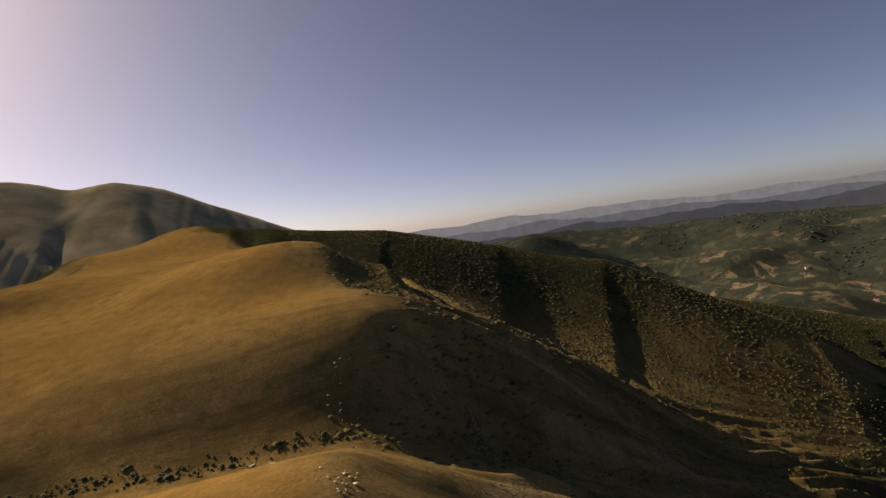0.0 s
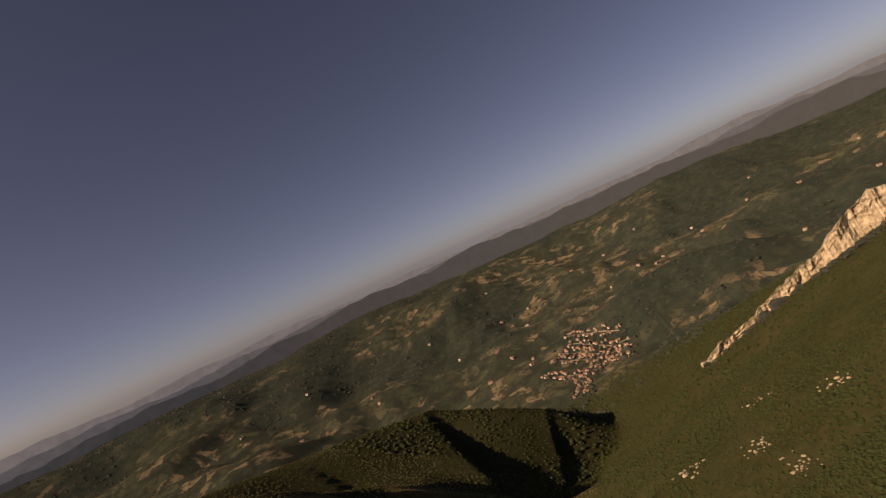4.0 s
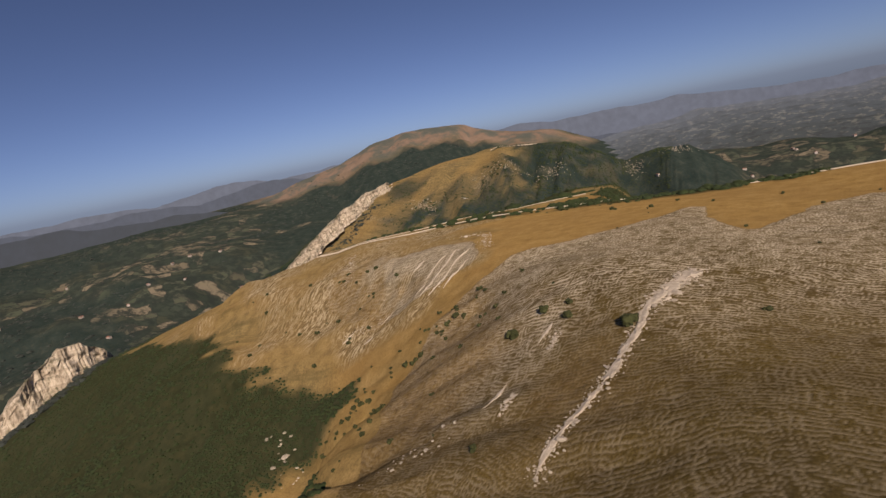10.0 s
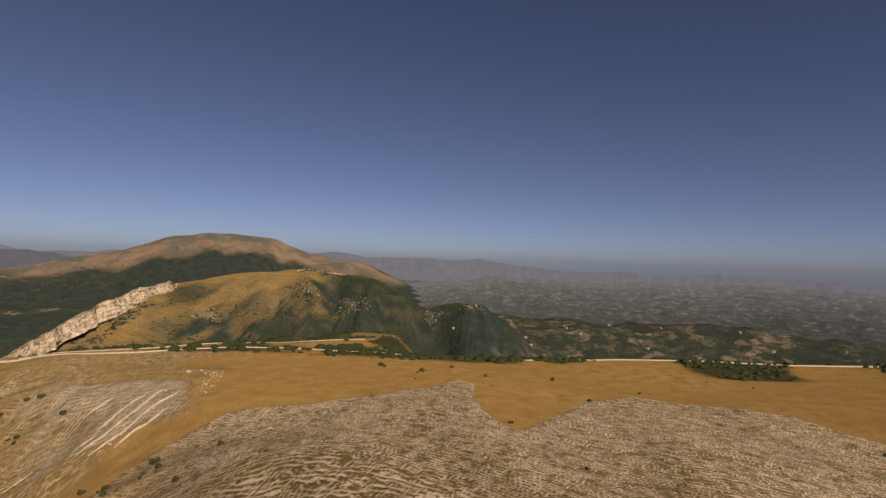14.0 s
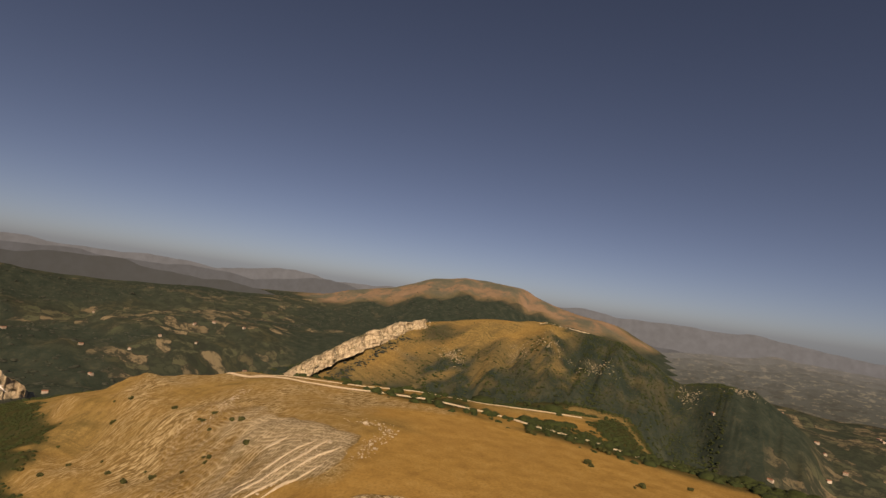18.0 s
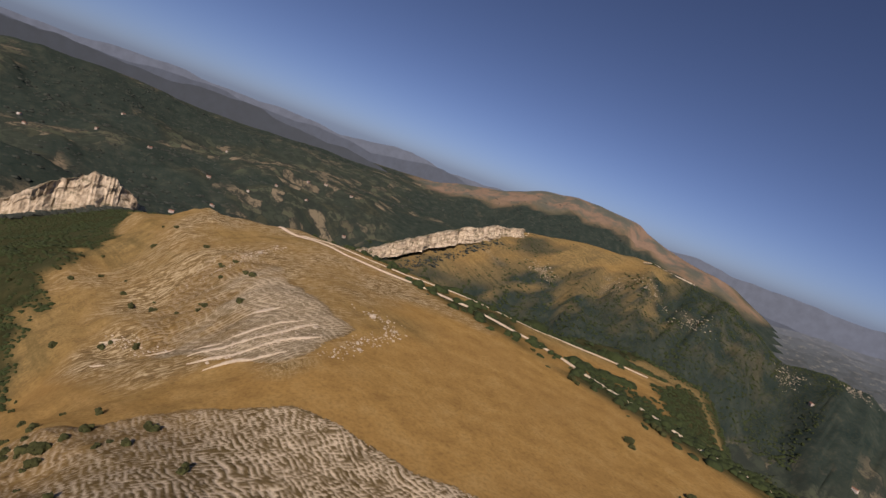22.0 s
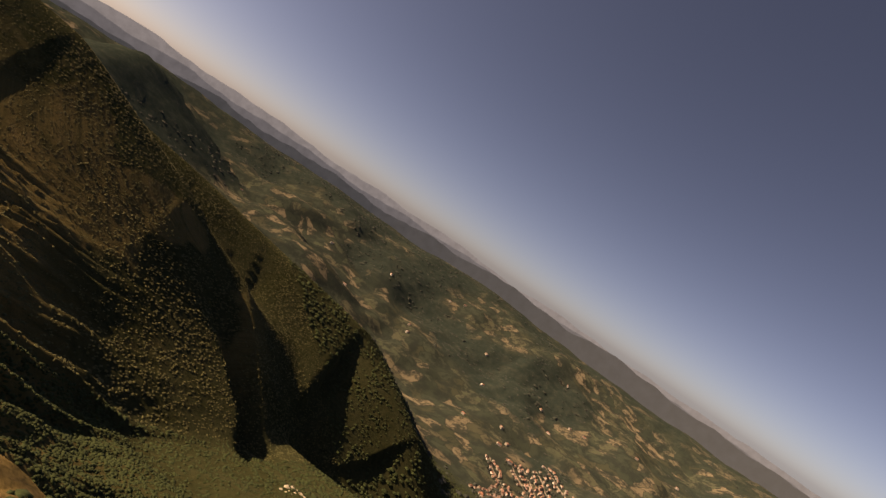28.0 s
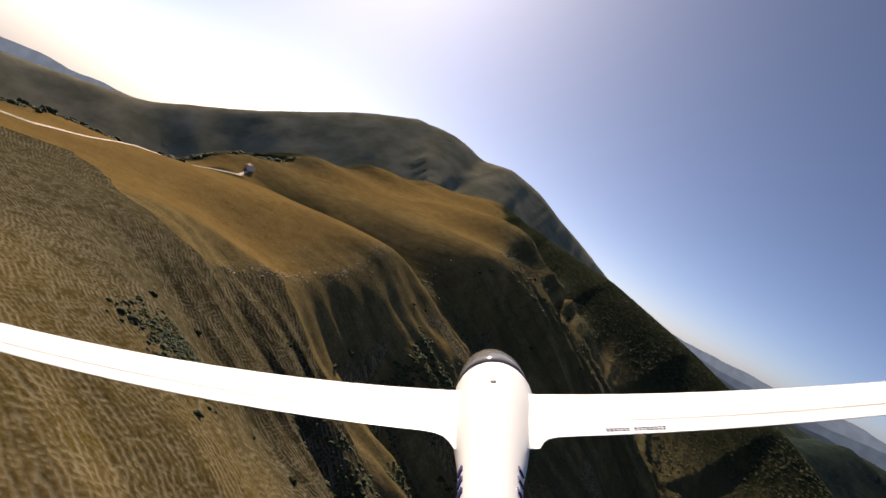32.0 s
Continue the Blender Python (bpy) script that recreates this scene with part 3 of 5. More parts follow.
def house_material(name, dark, light, other):
    """Weathered plaster or tiles, each house a shade of its own."""
    m = Nodes(name)
    own = m.add("ShaderNodeObjectInfo").outputs["Random"]
    c = m.ramp(m.noise(0.6, m.add("ShaderNodeTexCoord").outputs["Object"], 6, 0.7), (0.3, dark), (0.7, light))
    return m.color(m.mix(m.ramp(own, (0.55, 0.0), (0.95, 0.85)), c, other))


GROUND = ground_material()
LEAF = simple("oak_leaves", (0.016, 0.026, 0.009), (0.034, 0.049, 0.017), 0.5, island=0.18)
SCRUB = simple("slope_scrub_leaves", (0.036, 0.042, 0.017), (0.08, 0.078, 0.032), 0.5, island=0.3)
# Leaves for far trees, cooler and greyer, with haze in the colour.
LEAF_HAZY = simple("hazy_valley_leaves", (0.022, 0.029, 0.025), (0.04, 0.048, 0.04), 0.1, island=0.3)
LEAF_DRY = simple("shrub_leaves", (0.02, 0.026, 0.009), (0.05, 0.055, 0.02), 0.8, island=0.35)
BARK = simple("bark", (0.05, 0.035, 0.025), (0.12, 0.09, 0.06), 4.0)
ROCK = rock_material()
ROCK_BITS = simple("pale_limestone", (0.29, 0.25, 0.185), (0.5, 0.44, 0.345), 0.6, 0.9, 0.5, 0.2)
GRAVEL = simple("white_gravel", (0.5, 0.42, 0.31), (0.72, 0.63, 0.49), 0.4)
ROOF = house_material("clay_tiles", (0.2, 0.092, 0.062), (0.34, 0.175, 0.125), (0.36, 0.25, 0.2))
PLASTER = house_material("lime_plaster", (0.24, 0.21, 0.175), (0.43, 0.385, 0.335), (0.58, 0.54, 0.49))

# ---- the ground ----
ground_mesh = sheet("ground", XX, YY, ZZ)
woods_at, stone_at, farm_at, golden_at, upland_at, fall_at, run_at = cover(XX, YY)
massif_at = 0.95 * (1 - smooth(along(XX, YY, MASSIF)[0] + fbm(XX + 400, YY, 220, 3) * 200, 1000, 1400)) * smooth(XX, -500, 0)
soil_at = woods_at * (1 - 0.5 * (1 - smooth(YY, -90, 20)) * smooth(YY, -560, -460) * (1 - smooth(fall_at, 260, 400)) * (XX < 60))
hazy_vale_at = smooth(np.hypot(XX + 100, YY - 100) + fbm(XX, YY, 300, 3) * 300, 1200, 1500)
for key, values in (("woods", soil_at), ("stone", stone_at), ("farm", farm_at), ("golden", golden_at), ("upland", upland_at), ("fall", fall_at), ("run", run_at), ("hazy_vale", hazy_vale_at), ("massif", massif_at)):
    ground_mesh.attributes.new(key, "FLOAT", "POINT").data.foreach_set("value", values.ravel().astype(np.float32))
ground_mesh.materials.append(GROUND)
ground = tagged(new("ground", ground_mesh), "golden dry grass plateau over wooded slopes and farmed valley", "ground", kind="structure")


def part(name, bm, material, parent, label=""):
    me = bpy.data.meshes.new(name)
    bm.to_mesh(me)
    bm.free()
    me.materials.append(material)
    ob = new(name, me)
    ob.parent = parent
    return tagged(ob, label)


def arrays(bm):
    bmesh.ops.triangulate(bm, faces=bm.faces[:])
    bm.verts.index_update()
    v = np.array([q.co[:] for q in bm.verts])
    f = np.array([[q.index for q in face.verts] for face in bm.faces])
    bm.free()
    return v, f


def lump(seed, fine=2, flat=0.8, rough=0.35):
    """A knobbly crown of unit radius."""
    bm = bmesh.new()
    bmesh.ops.create_icosphere(bm, subdivisions=fine, radius=1.0)
    for q in bm.verts:
        k = 1 + rough * (noise.noise(q.co * 1.7 + Vector((seed * 7.1, 0, 0))) + 0.6 * noise.noise(q.co * 4.1 + Vector((0, seed * 3.3, 0))))
        q.co = Vector((q.co.x * k, q.co.y * k, q.co.z * k * flat))
    return arrays(bm)


def mass(name, shapes, places, sizes, turns, material, label, category, smooth_shade=False):
    """Many small shapes joined into one object of kind stuff."""
    verts, faces, start = [], [], 0
    for k, (v, f) in enumerate(shapes):
        mine = np.arange(k, len(places), len(shapes))
        if not len(mine):
            continue
        c, s = np.cos(turns[mine])[:, None], np.sin(turns[mine])[:, None]
        px = (v[None, :, 0] * c - v[None, :, 1] * s) * sizes[mine, 0][:, None] + places[mine, 0][:, None]
        py = (v[None, :, 0] * s + v[None, :, 1] * c) * sizes[mine, 0][:, None] + places[mine, 1][:, None]
        pz = v[None, :, 2] * sizes[mine, 1][:, None] + places[mine, 2][:, None]
        verts.append(np.stack([px, py, pz], -1).reshape(-1, 3))
        faces.append((f[None] + (np.arange(len(mine)) * len(v))[:, None, None] + start).reshape(-1, 3))
        start += len(mine) * len(v)
    verts, faces = np.concatenate(verts), np.concatenate(faces)
    me = bpy.data.meshes.new(name)
    me.vertices.add(len(verts))
    me.vertices.foreach_set("co", verts.ravel())
    me.loops.add(faces.size)
    me.loops.foreach_set("vertex_index", faces.ravel().astype(np.int32))
    me.polygons.add(len(faces))
    me.polygons.foreach_set("loop_start", (np.arange(len(faces)) * 3).astype(np.int32))
    me.polygons.foreach_set("use_smooth", np.full(len(faces), smooth_shade))
    me.update(calc_edges=True)
    me.materials.append(material)
    return tagged(new(name, me), label, category, kind="stuff")


rng = np.random.RandomState(11)


def strewn(lo, hi, count):
    return rng.uniform(lo[0], hi[0], count), rng.uniform(lo[1], hi[1], count)


# ---- woods ----
def dome(shape):
    """The same crown without its underside."""
    v, f = shape
    keep = v[f][:, :, 2].mean(1) > -0.3
    return v, f[keep]


FINE_LUMPS = [lump(k, 2, 0.85, 0.5) for k in range(6)]
def knoll(seed):
    """A plain crown for trees seen from afar."""
    r = random.Random(seed)
    verts, faces = [], []
    for rad, z in ((1.0, -0.12), (0.72, 0.55)):
        for k in range(5):
            a, w = (k + r.uniform(-0.25, 0.25)) / 5 * 2 * math.pi, rad * r.uniform(0.75, 1.25)
            verts.append((w * math.cos(a), w * math.sin(a), z + r.uniform(-0.14, 0.14)))
    verts.append((r.uniform(-0.2, 0.2), r.uniform(-0.2, 0.2), r.uniform(0.8, 1.0)))
    for k in range(5):
        a, b = k, (k + 1) % 5
        faces += [(a, b, b + 5), (a, b + 5, a + 5), (5 + a, 5 + b, 10)]
    return np.array(verts), np.array(faces)


KNOLLS = [knoll(k) for k in range(9)]
PLAIN_LUMPS = [dome(lump(k + 9, 1, 0.8, 0.6)) for k in range(8)]


def wood(name, lo, hi, count, size, shapes, label, need=0.35, lift=0.35, keep=None, squat=1.0, leaves=LEAF):
    x, y = strewn(lo, hi, count)
    w = cover(x, y)
    ok = (w[0] * (1 - w[2]) + rng.uniform(-0.3, 0.3, count)) > need
    if keep is not None:
        ok &= keep(x, y)
    x, y = x[ok], y[ok]
    wide = size * rng.uniform(0.55, 1.25, len(x)) * (0.8 + 0.9 * np.clip(fbm(x, y, 90, 3) + 0.3, 0, 1))
    sizes = np.stack([wide, wide * squat * rng.uniform(0.4, 0.8, len(x))], -1)
    places = np.stack([x, y, ground_z(x, y) + sizes[:, 1] * lift], -1)
    return mass(name, shapes, places, sizes, rng.uniform(0, 6.28, len(x)), LEAF_HAZY if size > 5 else leaves, label, "woods", smooth_shade=True)


wood("oak_scrub", (-430, -150), (-60, 300), 34000, 1.35, KNOLLS, "dense dark green oak scrub on the steep slope", squat=0.8)
wood("hillside_wood", (-900, -760), (-60, 420), 48000, 1.8, KNOLLS, "dark green broadleaf wood covering the slopes", squat=0.65, lift=0.15, keep=lambda x, y: (y > -150) & ~((x > -430) & (x < -60) & (y > -150) & (y < 300)))
wood("slope_scrub", (-900, -760), (-30, -150), 29000, 1.4, KNOLLS, "low dark scrub on the shaded slope", lift=0.05, squat=0.5, leaves=SCRUB)
wood("north_wood", (-450, 400), (600, 900), 7000, 2.5, KNOLLS, "dark wood below the north edge of the plateau")
wood("edge_scrub", (-230, 430), (270, 560), 13500, 1.45, KNOLLS, "dense dark scrub along the north edge of the plateau", need=0.4, squat=0.9)
wood("spur_wood", (-1500, -1300), (-500, 800), 27000, 3.4, KNOLLS, "deep green wood on the lower spurs", squat=0.6, lift=0.12, keep=lambda x, y: ~((x > -900) & (y > -760) & (y < 420)))
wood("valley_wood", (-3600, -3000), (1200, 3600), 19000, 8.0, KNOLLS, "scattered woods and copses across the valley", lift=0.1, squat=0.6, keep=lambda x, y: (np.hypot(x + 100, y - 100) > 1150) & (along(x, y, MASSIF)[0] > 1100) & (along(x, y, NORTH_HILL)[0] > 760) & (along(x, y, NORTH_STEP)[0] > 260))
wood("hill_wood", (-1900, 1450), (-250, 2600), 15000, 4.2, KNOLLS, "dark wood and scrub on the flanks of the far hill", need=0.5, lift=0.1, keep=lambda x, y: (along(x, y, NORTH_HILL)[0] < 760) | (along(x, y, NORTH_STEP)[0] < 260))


# ---- cliffs ----
def cliff(name, line, toward, label):
    """A limestone wall along a line of (x, y, top, height), which faces the way toward."""
    pts = np.array(line, float)
    run = np.r_[0, np.cumsum(np.hypot(*np.diff(pts[:, :2], axis=0).T))]
    s = np.arange(0, run[-1], 2.5)
    x, y, top, tall = (np.interp(s, run, pts[:, k]) for k in range(4))
    tx, ty = toward
    grid = []
    levels = np.linspace(0, 1, 22)
    jag = fbm(s, 0 * s + line[0][1], 46, 4) * 30 + fbm(s, 0 * s + 50, 11, 3) * 13
    block = np.round(fbm(s, 0 * s + 5, 34, 3) * 9) / 9
    for k, v in enumerate(levels):
        ledge = 2.2 * math.sin(9.0 * v + 1.0) + 3.0 * (v > 0.45) - 2.5 * (v > 0.78)
        push = block * 26 + fbm(s, 0 * s + 9 + 40.0 * v, 30, 4) * 13 + fbm(s, 0 * s + 90 * v, 12, 3) * 6 + 12 * (1 - v) - ledge
        grid.append(np.stack([x + tx * push, y + ty * push, top + jag * 0.6 * v - (tall + 14) * (1 - v)], -1))
    for back, fall in ((9, 1), (24, 5), (48, 18), (80, 40)):
        sink = fbm(s, 0 * s + back, 20, 3) * 6
        grid.append(np.stack([x - tx * back, y - ty * back, top + jag * 0.45 - fall + sink], -1))
    grid = np.array(grid)
    me = sheet(name, grid[..., 0], grid[..., 1], grid[..., 2])
    me.polygons.foreach_set("use_smooth", np.zeros(len(me.polygons), bool))
    me.materials.append(ROCK)
    return tagged(new(name, me), label, "cliff")


cliff("limestone_cliff", [(-1046, 66, 240, 16), (-1035, 110, 265, 26), (-1028, 170, 296, 34), (-1020, 250, 340, 38), (-1012, 310, 374, 44), (-1002, 360, 408, 56),
                          (-996, 395, 430, 62), (-1000, 430, 428, 58), (-1012, 462, 408, 46), (-1030, 490, 378, 26)], (0.97, -0.15), "pale fin of limestone cliff with scrub along its top")
cliff("quarried_cliff", [(-1520, 1300, 238, 18), (-1500, 1400, 282, 32), (-1490, 1520, 337, 42), (-1480, 1640, 388, 46), (-1462, 1760, 430, 46), (-1440, 1880, 464, 42),
                         (-1418, 1985, 484, 34), (-1405, 2040, 486, 16)], (0.95, -0.3), "long pale limestone cliff below a bare summit road")


# ---- rocks ----
def boulder(seed):
    bm = bmesh.new()
    bmesh.ops.create_icosphere(bm, subdivisions=1, radius=1.0)
    r = random.Random(seed)
    for q in bm.verts:
        q.co = Vector((q.co.x * r.uniform(0.7, 1.5), q.co.y * r.uniform(0.6, 1.1), q.co.z * r.uniform(0.4, 0.9)))
    return arrays(bm)


BOULDERS = [boulder(k) for k in range(8)]


def rocks(name, lines, count, size, spread_by, label, shapes=BOULDERS, material=ROCK_BITS, category="rocks", lift=0.0):
    """Broken rock strewn along lines of (x, y) points."""
    px, py = [], []
    for line in lines:
        pts = np.array(line, float)
        run = np.r_[0, np.cumsum(np.hypot(*np.diff(pts, axis=0).T))]
        s = rng.uniform(0, run[-1], count)
        px.append(np.interp(s, run, pts[:, 0]) + rng.normal(0, spread_by, count))
        py.append(np.interp(s, run, pts[:, 1]) + rng.normal(0, spread_by, count))
    x, y = np.concatenate(px), np.concatenate(py)
    wide = size * np.exp(rng.normal(0, 0.5, len(x)))
    sizes = np.stack([wide, wide * 0.6], -1)
    return mass(name, shapes, np.stack([x, y, ground_z(x, y) + sizes[:, 1] * 0.1 + 0.3 + lift], -1), sizes, rng.uniform(0, 6.28, len(x)), material, label, category, shapes is KNOLLS)


rocks("limestone_rib", [[(-139, 100), (-127, 126), (-121, 142), (-116, 161), (-106, 186)]], 700, 0.3, 1.6, "white rib of broken limestone running down the slope")
rocks("limestone_rib", [[(-116, 161), (-110, 176), (-104, 192)]], 380, 0.45, 2.2, "white rib of broken limestone at the top of the slope")
rocks("limestone_rib", [[(-158, 128), (-155, 135)], [(-148, 155), (-147, 163)]], 70, 0.35, 0.9, "short pale rib of limestone in the turf")
def ledge(line, width, tall):
    """A worn bed of limestone that stands a little out of the turf."""
    pts = np.array(line, float)
    run = np.r_[0, np.cumsum(np.hypot(*np.diff(pts, axis=0).T))]
    s = np.arange(0, run[-1], 0.7)
    x, y = np.interp(s, run, pts[:, 0]) + fbm(s, 0 * s + pts[0, 0], 9, 3) * 2.2, np.interp(s, run, pts[:, 1]) + fbm(s, 0 * s + pts[0, 1], 7, 3) * 1.6
    nx, ny = -np.gradient(y), np.gradient(x)
    n = np.hypot(nx, ny)
    ends = smooth(np.minimum(s, run[-1] - s), 0, 6)
    wide = width * ends * (0.7 + fbm(s, 0 * s + 3, 4, 3))
    rows = []
    for k, (off, up) in enumerate(((-0.6, -0.4), (-0.5, 0.5), (-0.15, 0.9), (0.25, 1.0), (0.5, 0.85), (0.6, -0.4))):
        px, py = x + nx / n * off * wide, y + ny / n * off * wide
        rows.append(np.stack([px, py, ground_z(px, py) + (0.45 if up > 0 else 0.0) + tall * up * (0.6 + 0.9 * fbm(s, 0 * s + 20 * k, 3, 3)) * ends], -1))
    rows = np.array(rows)
    me = sheet("limestone_ledge", rows[..., 0], rows[..., 1], rows[..., 2])
    me.polygons.foreach_set("use_smooth", np.zeros(len(me.polygons), bool))
    me.materials.append(ROCK_BITS)
    return tagged(new("limestone_ledge", me), "long pale limestone ledge in the hillside turf", "rock", "ledges of the pale hill")


for line, width in (([(-266, 272), (-261, 279), (-254, 290), (-252, 308)], 1.3), ([(-268, 284), (-264, 290), (-259, 306)], 0.9), ([(-258, 268), (-252, 276), (-240, 302)], 1.1), ([(-247, 268), (-236, 288)], 1.1),
                    ([(-286, 297), (-279, 309)], 1.8), ([(-101, 69), (-98, 72)], 0.6), ([(-94, 66), (-91, 70)], 0.6), ([(-105, 73), (-103, 76)], 0.5), ([(-89, 71), (-87, 74)], 0.5), ([(-272, 276), (-266, 283)], 1.0), ([(-300, 272), (-293, 279)], 1.2), ([(-330, 264), (-323, 269)], 1.3), ([(-306, 255), (-299, 259)], 1.2),
                    ([(-127, 126), (-121, 142), (-116, 161), (-109, 178)], 2.6), ([(-114, 168), (-107, 184), (-104, 193)], 3.6), ([(-139, 100), (-132, 115), (-126, 128)], 1.8), ([(-166, 134), (-161, 147)], 1.5), ([(-154, 159), (-151, 171)], 1.2)):
    ledge(line, width, 0.55)
rocks("stony_scar", [[(-262, 279), (-254, 292), (-253, 306)], [(-252, 274), (-241, 300)], [(-300, 275), (-330, 266)]], 110, 0.28, 1.8, "pale broken stones under the limestone ledges")
rocks("stony_track", [[(-266, 336), (-250, 342), (-240, 334), (-236, 318), (-224, 294)], [(-379, 358), (-362, 328), (-357, 307)]], 260, 0.26, 2.6, "pale stony ground at the brow of the hill")
rocks("slope_outcrop", [[(-330, 194), (-345, 205), (-362, 216)], [(-628, 35), (-600, 60)], [(-405, 140), (-425, 152)], [(-505, 90), (-520, 80)], [(-444, 34), (-470, 20)], [(-567, -51), (-540, -30)], [(-523, 7), (-500, 15)]], 26, 1.0, 5.0, "pale limestone outcrops breaking through the wood")
rocks("brow_outcrop", [[(-27, -20), (-28, -60), (-31, -96), (-33, -130), (-27, -165)]], 420, 0.26, 2.6, "pale stones along the sharp brow of the grass")
rocks("brow_outcrop", [[(-28, -216), (-12, -226), (4, -233)]], 70, 0.4, 2.0, "pale rocks along the broken brow of the grass")
rocks("gully_outcrop", [[(-179, 132), (-191, 122), (-205, 118)], [(-150, 60), (-165, 40)]], 30, 0.4, 4.0, "pale rocks on the edge of the gully")
rocks("hill_outcrop", [[(-990, 2080), (-900, 2090), (-830, 2110), (-760, 2150)], [(-1250, 1960), (-1150, 1950)], [(-700, 2120), (-660, 2170)], [(-270, 2490), (-200, 2500)], [(-420, 2400), (-380, 2400)]], 150, 1.7, 24.0, "grey limestone outcrops on the far hill's face")

# scrub that clings to the tops and feet of the cliffs
for tops, feet in (([(-1060, 70), (-1050, 170), (-1040, 250), (-1034, 320), (-1024, 395), (-1030, 450), (-1050, 490)], [(-1015, 60), (-1000, 170), (-985, 260), (-965, 350), (-955, 400), (-965, 450)]),
                   ([(-1545, 1300), (-1520, 1500), (-1500, 1640), (-1484, 1760), (-1462, 1900), (-1432, 2000)], [(-1480, 1300), (-1460, 1500), (-1440, 1640), (-1420, 1760), (-1400, 1900)])):
    rocks("cliff_scrub", [tops, feet], 420, 3.2, 12.0, "dark scrub along the edge of the limestone cliff", PLAIN_LUMPS, LEAF_HAZY, "scrub", 0.6)

rocks("hollow_scrub", [[(-45, -240), (0, -239), (45, -238)], [(20, -238), (70, -242), (100, -244)]], 150, 0.55, 3.0, "dark clumps of scrub in the bottom of the hollow", KNOLLS, LEAF, "scrub")
rocks("scrub_patch", [[(-104, 70), (-94, 66), (-84, 72)], [(-98, 60), (-86, 62)]], 420, 0.32, 3.6, "dark green scrub between ribs of limestone", KNOLLS, LEAF, "scrub")
rocks("hedge", [[(-325, 453), (-288, 471), (-258, 489), (-229, 512), (-202, 527)]], 560, 1.5, 1.5, "dark unbroken hedge along the plateau edge", KNOLLS, LEAF, "hedge")
rocks("hedge", [[(226, 60), (224, -60), (220, -160), (212, -250), (205, -340)]], 900, 1.15, 3.2, "dark hedge of scrub along the far side of the ridge", KNOLLS, LEAF, "hedge")
rocks("hedge", [[(-226, 452), (-212, 458), (-200, 468)]], 130, 1.7, 2.4, "clump of dark scrub beside the gravel road", KNOLLS, LEAF, "hedge")


# ---- stepped turf ----
def step_material():
    """Brown turf treads with broken risers of pale limestone between them."""
    m = Nodes("turf_step")
    where = m.add("ShaderNodeNewGeometry").outputs["Position"]

    def mask(name):
        return m.add("ShaderNodeAttribute", attribute_name=name).outputs["Fac"]
    fine, mid = m.noise(1.6, where, 5, 0.7), m.noise(0.07, where, 5, 0.6)
    turf = m.ramp(fine, (0.3, (0.058, 0.041, 0.013)), (0.5, (0.108, 0.077, 0.024)), (0.72, (0.168, 0.122, 0.042)))
    turf = m.mix(m.math("MULTIPLY", mask("pale"), m.ramp(mid, (0.35, 0.05), (0.6, 0.4))), turf, m.mix(fine, (0.17, 0.122, 0.06), (0.29, 0.225, 0.125)))
    turf = m.mix(m.ramp(mid, (0.36, 0.5), (0.5, 0.0)), turf, (0.075, 0.052, 0.02))
    # southern turf is browner, and darkened further for the sun's grazing fall
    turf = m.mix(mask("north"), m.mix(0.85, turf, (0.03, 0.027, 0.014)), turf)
    grass = m.ramp(m.noise(0.4, where, 6, 0.7), (0.32, (0.1, 0.066, 0.025)), (0.5, (0.19, 0.126, 0.048)), (0.68, (0.26, 0.185, 0.078)))
    turf = m.mix(mask("gold"), turf, grass)
    turf = m.mix(m.math("MULTIPLY", mask("chalk"), 0.55), turf, m.ramp(m.noise(0.8, where, 6, 0.75), (0.3, (0.15, 0.125, 0.08)), (0.5, (0.27, 0.235, 0.165)), (0.7, (0.39, 0.35, 0.265))))
    stone = m.mix(m.noise(3.0, where, 4, 0.7), (0.52, 0.44, 0.3), (0.82, 0.73, 0.55))
    bare = m.math("MULTIPLY", mask("riser"), m.ramp(m.noise(1.7, where, 5, 0.8), (0.34, 0.35), (0.5, 1.0)))
    m.bump(m.noise(1.1, where, 6, 0.75), 0.6, 0.3)
    m.out.inputs["Specular IOR Level"].default_value = 0.0
    return m.color(m.mix(bare, turf, stone))


STEP = step_material()


